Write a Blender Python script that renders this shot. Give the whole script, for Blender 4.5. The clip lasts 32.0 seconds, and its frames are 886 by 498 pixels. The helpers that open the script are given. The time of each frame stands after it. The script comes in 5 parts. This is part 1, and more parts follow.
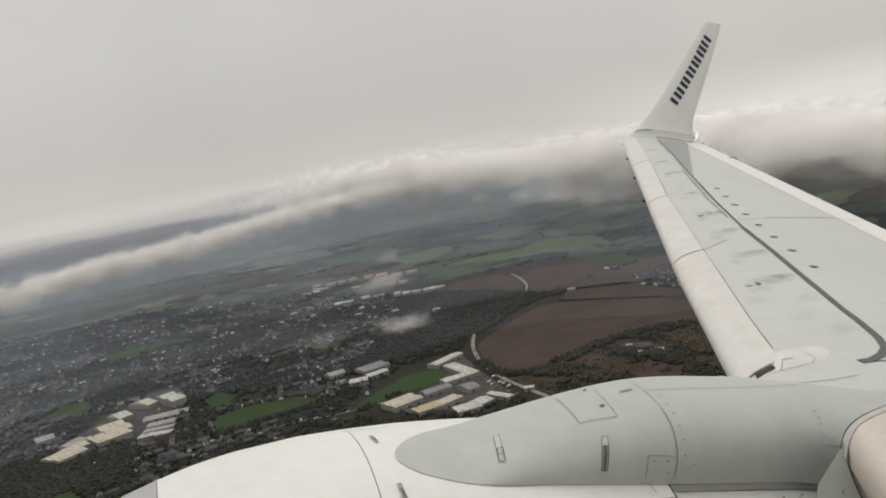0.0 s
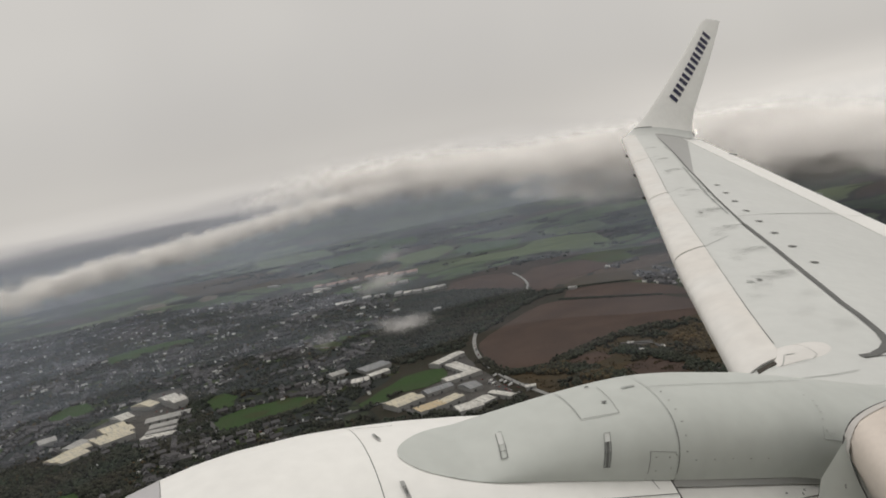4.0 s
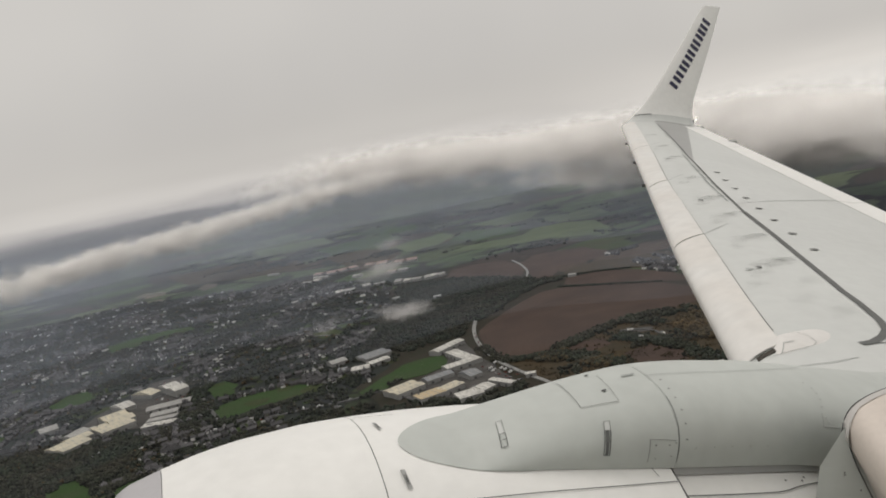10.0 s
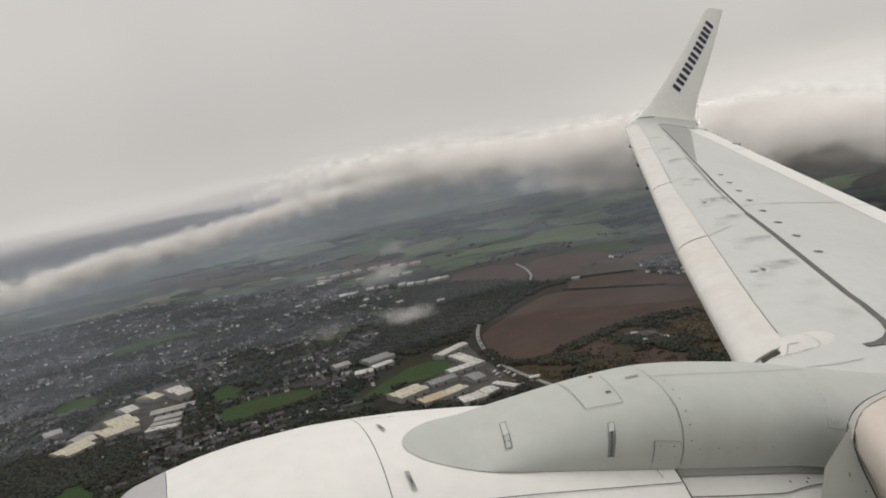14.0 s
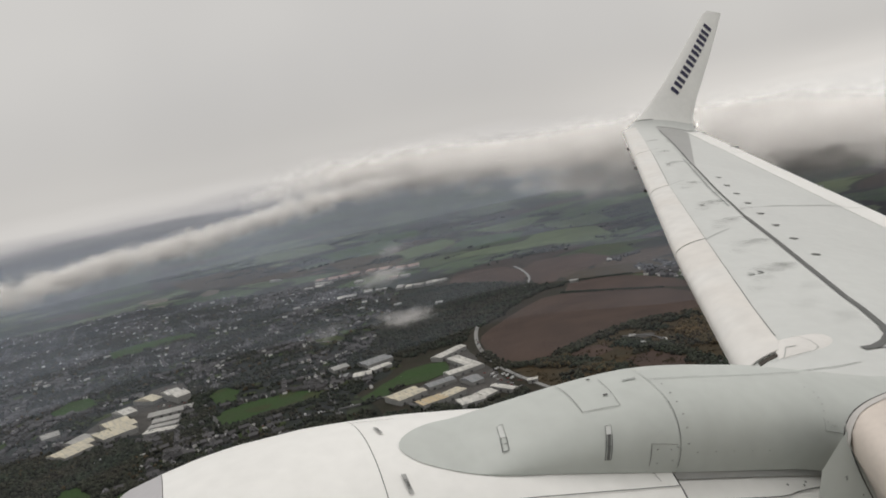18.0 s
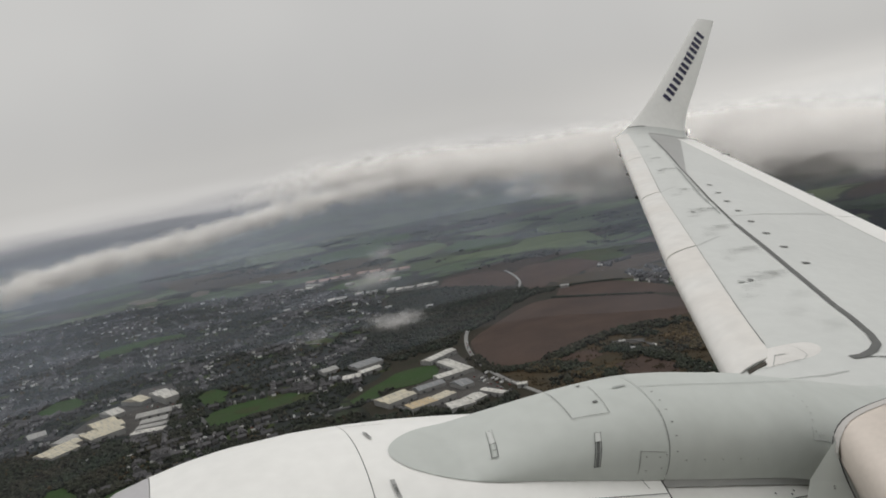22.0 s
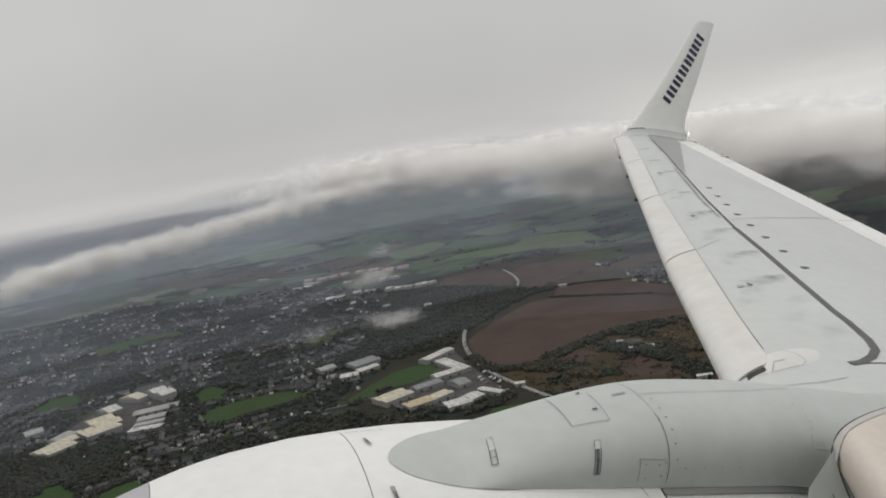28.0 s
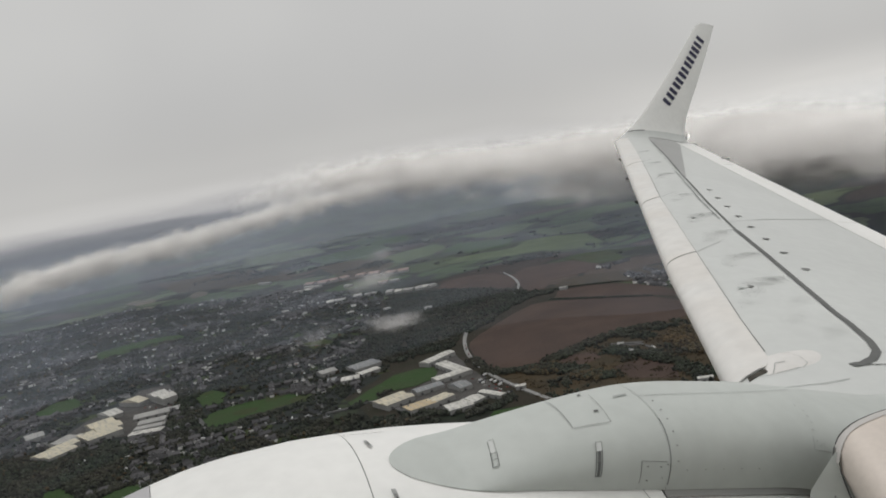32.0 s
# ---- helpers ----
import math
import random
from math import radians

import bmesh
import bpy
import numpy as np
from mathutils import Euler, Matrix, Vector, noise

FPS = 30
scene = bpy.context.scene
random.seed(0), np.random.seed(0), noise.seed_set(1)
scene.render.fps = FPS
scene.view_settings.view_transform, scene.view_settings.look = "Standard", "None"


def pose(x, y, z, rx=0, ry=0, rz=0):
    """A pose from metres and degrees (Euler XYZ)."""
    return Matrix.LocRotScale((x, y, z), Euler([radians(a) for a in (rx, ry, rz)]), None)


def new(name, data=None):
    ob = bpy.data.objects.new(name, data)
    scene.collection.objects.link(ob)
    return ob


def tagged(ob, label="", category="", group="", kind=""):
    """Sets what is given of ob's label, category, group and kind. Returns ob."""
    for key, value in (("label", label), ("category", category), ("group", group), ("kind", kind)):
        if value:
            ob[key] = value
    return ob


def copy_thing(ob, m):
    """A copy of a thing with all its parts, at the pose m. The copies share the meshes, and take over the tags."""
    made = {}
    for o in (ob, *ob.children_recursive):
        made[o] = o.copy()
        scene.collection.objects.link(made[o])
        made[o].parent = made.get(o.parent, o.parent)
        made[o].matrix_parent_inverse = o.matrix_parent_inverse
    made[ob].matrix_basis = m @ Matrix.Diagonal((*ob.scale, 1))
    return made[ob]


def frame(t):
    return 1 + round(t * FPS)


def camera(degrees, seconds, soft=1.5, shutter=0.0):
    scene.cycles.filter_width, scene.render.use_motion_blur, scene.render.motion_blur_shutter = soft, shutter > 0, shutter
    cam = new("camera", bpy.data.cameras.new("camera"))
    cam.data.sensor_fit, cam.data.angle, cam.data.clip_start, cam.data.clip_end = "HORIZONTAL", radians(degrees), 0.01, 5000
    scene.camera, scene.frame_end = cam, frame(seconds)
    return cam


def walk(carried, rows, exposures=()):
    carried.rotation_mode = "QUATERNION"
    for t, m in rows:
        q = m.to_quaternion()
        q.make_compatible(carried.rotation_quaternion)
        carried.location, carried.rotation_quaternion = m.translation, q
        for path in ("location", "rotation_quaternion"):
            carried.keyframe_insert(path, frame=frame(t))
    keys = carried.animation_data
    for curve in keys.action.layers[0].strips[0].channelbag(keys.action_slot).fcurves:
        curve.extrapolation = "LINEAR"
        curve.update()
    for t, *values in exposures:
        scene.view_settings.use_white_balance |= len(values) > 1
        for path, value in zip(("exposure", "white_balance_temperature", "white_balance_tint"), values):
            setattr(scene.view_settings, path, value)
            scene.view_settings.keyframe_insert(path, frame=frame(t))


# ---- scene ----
import itertools

# ---- camera and its walk ----
# The airliner's frame: x to its right, y ahead, z up; AIR stands it in the world, banked and climbing.
AIR = pose(180.475, -205.698, 365.742, 15.123, -8.225, 105.664)
cam = camera(54.83, 32.0, soft=1.8)
PATH = [
    (0, 1.7957, -0.0084, 0.0058, 80.607, -5.584, -108.567),
    (0.5, 1.7930, -0.0071, 0.0023, 80.614, -5.473, -108.604),
    (1, 1.7938, -0.0123, 0.0110, 80.569, -5.308, -108.571),
    (1.5, 1.7974, -0.0072, 0.0099, 80.465, -5.558, -108.566),
    (2, 1.7973, -0.0074, 0.0064, 80.422, -5.458, -108.594),
    (2.5, 1.7963, -0.0042, 0.0054, 80.555, -5.411, -108.669),
    (3, 1.7985, -0.0094, 0.0066, 80.564, -5.279, -108.629),
    (3.5, 1.7933, -0.0083, -0.0005, 80.588, -5.106, -108.601),
    (5.5, 1.7973, -0.0050, 0.0084, 80.401, -5.275, -108.659),
    (6, 1.7976, -0.0043, 0.0069, 80.389, -5.360, -108.655),
    (6.5, 1.7936, -0.0053, 0.0025, 80.426, -5.285, -108.662),
    (7, 1.7969, -0.0056, 0.0012, 80.118, -5.178, -108.690),
    (7.5, 1.7987, -0.0094, 0.0095, 79.835, -5.042, -108.643),
    (8, 1.8009, -0.0088, 0.0092, 79.711, -5.065, -108.629),
    (8.5, 1.8004, -0.0082, 0.0093, 79.726, -5.127, -108.611),
    (9, 1.8007, -0.0072, 0.0114, 79.757, -5.136, -108.624),
    (9.5, 1.7987, -0.0040, 0.0076, 79.771, -5.089, -108.661),
    (10, 1.7964, -0.0073, 0.0065, 79.742, -4.960, -108.656),
    (10.5, 1.7946, -0.0078, 0.0008, 79.826, -4.859, -108.673),
    (11, 1.7971, -0.0090, 0.0052, 79.953, -4.813, -108.610),
    (11.5, 1.7936, -0.0066, -0.0006, 80.236, -4.815, -108.577),
    (12, 1.7919, -0.0072, -0.0021, 80.399, -4.731, -108.550),
    (12.5, 1.7937, -0.0037, 0.0074, 80.339, -4.845, -108.562),
    (13, 1.7959, -0.0090, 0.0081, 80.156, -4.840, -108.454),
    (13.5, 1.7933, -0.0050, -0.0013, 80.099, -4.838, -108.457),
    (15.5, 1.7885, -0.0091, 0.0001, 79.500, -4.614, -108.418),
    (16, 1.7873, -0.0096, 0.0005, 79.534, -4.646, -108.450),
    (16.5, 1.7880, -0.0097, 0.0005, 79.650, -4.671, -108.445),
    (17, 1.7907, -0.0120, 0.0049, 79.853, -4.778, -108.437),
    (17.5, 1.7924, -0.0137, 0.0040, 80.025, -4.712, -108.531),
    (18, 1.7938, -0.0104, -0.0002, 80.135, -4.877, -108.553),
    (18.5, 1.7936, -0.0137, 0.0026, 80.263, -4.940, -108.572),
    (19, 1.7957, -0.0097, 0.0046, 80.400, -5.131, -108.685),
    (19.5, 1.7980, -0.0119, 0.0050, 80.431, -5.169, -108.692),
    (20, 1.7976, -0.0137, 0.0067, 80.492, -5.582, -108.740),
    (20.5, 1.7994, -0.0082, 0.0044, 80.436, -5.693, -108.987),
    (21, 1.7988, -0.0101, 0.0044, 80.487, -5.634, -109.035),
    (21.5, 1.7984, -0.0086, 0.0051, 80.423, -5.649, -109.049),
    (22, 1.7985, -0.0099, 0.0058, 80.409, -5.642, -109.025),
    (22.5, 1.7949, -0.0082, 0.0043, 80.415, -5.595, -108.975),
    (23, 1.7981, -0.0051, 0.0063, 80.427, -6.000, -109.019),
    (23.5, 1.7983, -0.0024, 0.0117, 80.337, -6.010, -109.079),
    (24, 1.8018, -0.0047, 0.0186, 80.256, -5.873, -109.074),
    (24.5, 1.7998, -0.0030, 0.0192, 80.259, -5.780, -109.077),
    (25, 1.8029, -0.0003, 0.0238, 80.165, -5.957, -109.047),
    (25.5, 1.7994, -0.0011, 0.0260, 80.202, -6.121, -109.042),
    (27.5, 1.8046, -0.0012, 0.0402, 80.192, -5.946, -108.963),
    (28, 1.8038, 0.0031, 0.0353, 80.346, -6.011, -109.066),
    (28.5, 1.8054, 0.0030, 0.0365, 80.334, -6.053, -109.055),
    (29, 1.8054, 0.0002, 0.0330, 80.388, -5.932, -109.046),
    (29.5, 1.8060, 0.0002, 0.0358, 80.378, -5.825, -109.020),
    (30, 1.8079, 0.0010, 0.0335, 80.467, -6.016, -109.016),
    (30.5, 1.8060, 0.0000, 0.0351, 80.474, -5.886, -109.009),
    (31, 1.8081, 0.0026, 0.0319, 80.601, -5.879, -109.108),
    (31.5, 1.8054, 0.0033, 0.0302, 80.599, -5.985, -109.091),
    (32, 1.8067, 0.0022, 0.0315, 80.537, -5.875, -109.063),
]
walk(cam, [(row[0], AIR @ pose(*row[1:])) for row in PATH],
     exposures=[(0, 0.03, 6660, 11), (6, 0.01, 6660, 12), (13, 0.03, 6640, 12), (18, 0.05, 6530, 12), (23, -0.04, 6400, 11), (32, -0.04, 6370, 11)])
scene.cycles.transparent_max_bounces = 160

# ---- world and light ----
SUN_EL, SUN_AZ = 72.0, -20.0
world = bpy.data.worlds.new("overcast")
scene.world = world
world.use_nodes = True


def ramp(nt, stops, interp="LINEAR"):
    n = nt.nodes.new("ShaderNodeValToRGB")
    n.color_ramp.interpolation = interp
    e = n.color_ramp.elements
    while len(e) < len(stops):
        e.new(0.5)
    for el, (p, c) in zip(e, stops):
        el.position = p
        el.color = (*c, 1) if len(c) == 3 else c
    return n


def link(nt, a, b):
    nt.links.new(a, b)


def patchwork(nt, at):
    """Colours of fields, hedges and woods over a plan in metres."""
    mp = nt.nodes.new("ShaderNodeMapping")
    mp.inputs["Scale"].default_value = (1 / 330, 1 / 230, 1)
    mp.inputs["Rotation"].default_value = (0, 0, 0.5)
    link(nt, at, mp.inputs[0])
    wob = nt.nodes.new("ShaderNodeTexNoise")
    wob.inputs["Scale"].default_value = 1.2
    link(nt, mp.outputs[0], wob.inputs["Vector"])
    mixv = nt.nodes.new("ShaderNodeMix")
    mixv.data_type, mixv.blend_type = "RGBA", "LINEAR_LIGHT"
    mixv.inputs["Factor"].default_value = 0.22
    link(nt, mp.outputs[0], mixv.inputs["A"])
    link(nt, wob.outputs["Color"], mixv.inputs["B"])
    v = nt.nodes.new("ShaderNodeTexVoronoi")
    v.inputs["Scale"].default_value = 1.0
    link(nt, mixv.outputs["Result"], v.inputs["Vector"])
    pal = ramp(nt, [(0.0, (0.022, 0.028, 0.018)), (0.20, (0.045, 0.036, 0.029)), (0.32, (0.040, 0.052, 0.028)), (0.46, (0.055, 0.082, 0.038)), (0.64, (0.095, 0.118, 0.066)), (0.82, (0.065, 0.085, 0.044)), (0.93, (0.075, 0.055, 0.042))], "CONSTANT")
    sepc = nt.nodes.new("ShaderNodeSeparateColor")
    link(nt, v.outputs["Color"], sepc.inputs[0])
    link(nt, sepc.outputs[0], pal.inputs[0])
    # dark hedges along the fields' edges
    edge = nt.nodes.new("ShaderNodeTexVoronoi")
    edge.feature = "DISTANCE_TO_EDGE"
    edge.inputs["Scale"].default_value = 1.0
    link(nt, mixv.outputs["Result"], edge.inputs["Vector"])
    hedge = ramp(nt, [(0.02, (1, 1, 1)), (0.05, (0, 0, 0))])
    link(nt, edge.outputs["Distance"], hedge.inputs[0])
    big = nt.nodes.new("ShaderNodeTexNoise")
    big.inputs["Scale"].default_value, big.inputs["Detail"].default_value = 0.0035, 8
    link(nt, at, big.inputs["Vector"])
    wood = ramp(nt, [(0.55, (0, 0, 0)), (0.60, (1, 1, 1))])
    link(nt, big.outputs[0], wood.inputs[0])
    dark = nt.nodes.new("ShaderNodeMath")
    dark.operation = "MAXIMUM"
    link(nt, hedge.outputs[0], dark.inputs[0])
    link(nt, wood.outputs[0], dark.inputs[1])
    mx = nt.nodes.new("ShaderNodeMix")
    mx.data_type = "RGBA"
    link(nt, dark.outputs[0], mx.inputs["Factor"])
    link(nt, pal.outputs[0], mx.inputs["A"])
    mx.inputs["B"].default_value = (0.024, 0.026, 0.020, 1)
    fine = nt.nodes.new("ShaderNodeTexNoise")
    fine.inputs["Scale"].default_value, fine.inputs["Detail"].default_value = 0.05, 6
    link(nt, at, fine.inputs["Vector"])
    fr = ramp(nt, [(0.3, (0.7,) * 3), (0.7, (1.25,) * 3)])
    link(nt, fine.outputs[0], fr.inputs[0])
    mu = nt.nodes.new("ShaderNodeMix")
    mu.data_type, mu.blend_type = "RGBA", "MULTIPLY"
    mu.inputs["Factor"].default_value = 1
    link(nt, mx.outputs["Result"], mu.inputs["A"])
    link(nt, fr.outputs[0], mu.inputs["B"])
    return mu.outputs["Result"]


def build_sky():
    nt = world.node_tree
    nt.nodes.clear()
    out = nt.nodes.new("ShaderNodeOutputWorld")
    bg = nt.nodes.new("ShaderNodeBackground")
    tc = nt.nodes.new("ShaderNodeTexCoord")
    sep = nt.nodes.new("ShaderNodeSeparateXYZ")
    link(nt, tc.outputs["Generated"], sep.inputs[0])

    def calc(op, a, b=None, c=None):
        n = nt.nodes.new("ShaderNodeMath")
        n.operation = op
        for k, q in enumerate((a, b, c)):
            if isinstance(q, (int, float)):
                n.inputs[k].default_value = q
            elif q is not None:
                link(nt, q, n.inputs[k])
        return n.outputs[0]

    def share(a, lo, hi):
        n = nt.nodes.new("ShaderNodeMapRange")
        n.interpolation_type = "SMOOTHSTEP"
        n.inputs["From Min"].default_value, n.inputs["From Max"].default_value = lo, hi
        link(nt, a, n.inputs[0])
        return n.outputs[0]

    # streaky cloud edges along the horizon
    mp = nt.nodes.new("ShaderNodeMapping")
    mp.inputs["Scale"].default_value = (7, 7, 50)
    link(nt, tc.outputs["Generated"], mp.inputs[0])
    n1 = nt.nodes.new("ShaderNodeTexNoise")
    n1.inputs["Scale"].default_value, n1.inputs["Detail"].default_value = 1.0, 6
    link(nt, mp.outputs[0], n1.inputs["Vector"])
    # large soft patches of the cloud deck
    n2 = nt.nodes.new("ShaderNodeTexNoise")
    n2.inputs["Scale"].default_value, n2.inputs["Detail"].default_value = 2.2, 3
    link(nt, tc.outputs["Generated"], n2.inputs["Vector"])
    # the ragged edges fade out above the horizon, and the deck hangs lower to the east
    ragged = calc("MULTIPLY", calc("MULTIPLY_ADD", n1.outputs[0], 0.026, -0.013), share(sep.outputs[2], 0.05, -0.01))
    level = calc("ADD", calc("ADD", sep.outputs[2], ragged), calc("MULTIPLY", share(sep.outputs[0], 0.06, 0.42), 0.056))
    mr = nt.nodes.new("ShaderNodeMapRange")
    mr.inputs["From Min"].default_value, mr.inputs["From Max"].default_value = -0.12, 0.48
    link(nt, level, mr.inputs[0])
    k = lambda z: (z + 0.12) / 0.6
    deck = ramp(nt, [(k(-0.12), (0.12, 0.136, 0.137)), (k(-0.05), (0.145, 0.160, 0.168)), (k(-0.030), (0.155, 0.166, 0.182)),
                     (k(-0.019), (0.22, 0.225, 0.238)), (k(-0.008), (0.475, 0.468, 0.460)), (k(0.006), (0.60, 0.590, 0.565)),
                     (k(0.024), (0.545, 0.536, 0.512)), (k(0.06), (0.525, 0.515, 0.492)), (k(0.2), (0.572, 0.562, 0.532)),
                     (k(0.46), (0.65, 0.64, 0.605))], "EASE")
    link(nt, mr.outputs[0], deck.inputs[0])
    # brighter rim of the deck to the east
    east = calc("MULTIPLY", share(sep.outputs[0], 0.12, 0.46), calc("MULTIPLY", share(level, -0.012, 0.012), share(level, 0.10, 0.02)))
    rim = nt.nodes.new("ShaderNodeMix")
    rim.data_type = "RGBA"
    link(nt, calc("MULTIPLY", east, 0.8), rim.inputs["Factor"])
    link(nt, deck.outputs[0], rim.inputs["A"])
    rim.inputs["B"].default_value = (0.86, 0.84, 0.785, 1)
    # hazy fields and woods beyond the near land, spread on the level ground
    drop = calc("DIVIDE", 366.0, calc("MAXIMUM", calc("MULTIPLY", sep.outputs[2], -1.0), 0.012))
    plan = nt.nodes.new("ShaderNodeCombineXYZ")
    link(nt, calc("MULTIPLY", sep.outputs[0], drop), plan.inputs[0])
    link(nt, calc("MULTIPLY", sep.outputs[1], drop), plan.inputs[1])
    far = nt.nodes.new("ShaderNodeMix")
    far.data_type = "RGBA"
    link(nt, calc("MULTIPLY", share(sep.outputs[2], -0.03, -0.075), 0.62), far.inputs["Factor"])
    link(nt, rim.outputs["Result"], far.inputs["A"])
    link(nt, patchwork(nt, plan.outputs[0]), far.inputs["B"])
    patch = ramp(nt, [(0.3, (0.93, 0.93, 0.935)), (0.7, (1.05, 1.05, 1.045))])
    link(nt, n2.outputs[0], patch.inputs[0])
    mul = nt.nodes.new("ShaderNodeMix")
    mul.data_type, mul.blend_type = "RGBA", "MULTIPLY"
    mul.inputs["Factor"].default_value = 1
    link(nt, far.outputs["Result"], mul.inputs["A"])
    link(nt, patch.outputs[0], mul.inputs["B"])
    sky = nt.nodes.new("ShaderNodeTexSky")
    sky.sky_type, sky.sun_disc = "NISHITA", False
    sky.sun_elevation, sky.sun_rotation = radians(SUN_EL), radians(SUN_AZ)
    thin = nt.nodes.new("ShaderNodeMix")
    thin.data_type, thin.blend_type = "RGBA", "ADD"
    thin.inputs["Factor"].default_value = 0.004
    link(nt, mul.outputs["Result"], thin.inputs["A"])
    link(nt, sky.outputs[0], thin.inputs["B"])
    link(nt, thin.outputs["Result"], bg.inputs[0])
    bg.inputs[1].default_value = 1.0
    link(nt, bg.outputs[0], out.inputs[0])


build_sky()
sun = new("sun", bpy.data.lights.new("sun", "SUN"))
sun.data.energy, sun.data.angle, sun.data.color = 0.68, radians(35), (1.0, 0.97, 0.92)
sun.matrix_world = pose(0, 0, 900, 90 - SUN_EL, 0, 180 - SUN_AZ)

# ---- materials ----


def material(name, base, rough=0.5, metal=0.0, vary=0.12, scale=3.0, fine=40.0, bump=0.0, spots=None, island=0.0, coat=0.0):
    """Two scales of variation on a base colour, with an optional second tint in patches."""
    m = bpy.data.materials.new(name)
    m.use_nodes = True
    nt = m.node_tree
    b = nt.nodes["Principled BSDF"]
    tc = nt.nodes.new("ShaderNodeTexCoord")
    n1 = nt.nodes.new("ShaderNodeTexNoise")
    n1.inputs["Scale"].default_value, n1.inputs["Detail"].default_value = scale, 5
    n2 = nt.nodes.new("ShaderNodeTexNoise")
    n2.inputs["Scale"].default_value, n2.inputs["Detail"].default_value = fine, 3
    for n in (n1, n2):
        link(nt, tc.outputs["Object"], n.inputs["Vector"])
    second = spots or tuple(c * (1 - vary) for c in base)
    r = ramp(nt, [(0.35, base), (0.65, second)])
    link(nt, n1.outputs[0], r.inputs[0])
    r2 = ramp(nt, [(0.3, (1 - vary * 0.6,) * 3), (0.7, (1 + vary * 0.4,) * 3)])
    link(nt, n2.outputs[0], r2.inputs[0])
    mx = nt.nodes.new("ShaderNodeMix")
    mx.data_type, mx.blend_type = "RGBA", "MULTIPLY"
    mx.inputs["Factor"].default_value = 1
    link(nt, r.outputs[0], mx.inputs["A"])
    link(nt, r2.outputs[0], mx.inputs["B"])
    last = mx.outputs["Result"]
    if island:
        info = nt.nodes.new("ShaderNodeNewGeometry")
        obi = nt.nodes.new("ShaderNodeObjectInfo")
        add = nt.nodes.new("ShaderNodeMath")
        link(nt, info.outputs["Random Per Island"], add.inputs[0])
        link(nt, obi.outputs["Random"], add.inputs[1])
        r3 = ramp(nt, [(0.0, (1 - island,) * 3), (1.0, (1 + island,) * 3)])
        fr = nt.nodes.new("ShaderNodeMath")
        fr.operation = "FRACT"
        link(nt, add.outputs[0], fr.inputs[0])
        link(nt, fr.outputs[0], r3.inputs[0])
        mz = nt.nodes.new("ShaderNodeMix")
        mz.data_type, mz.blend_type = "RGBA", "MULTIPLY"
        mz.inputs["Factor"].default_value = 1
        link(nt, last, mz.inputs["A"])
        link(nt, r3.outputs[0], mz.inputs["B"])
        last = mz.outputs["Result"]
    link(nt, last, b.inputs["Base Color"])
    b.inputs["Roughness"].default_value, b.inputs["Metallic"].default_value = rough, metal
    b.inputs["Coat Weight"].default_value = coat
    if bump:
        bp = nt.nodes.new("ShaderNodeBump")
        bp.inputs["Strength"].default_value, bp.inputs["Distance"].default_value = bump, 0.02
        link(nt, n2.outputs[0], bp.inputs["Height"])
        link(nt, bp.outputs[0], b.inputs["Normal"])
    return m


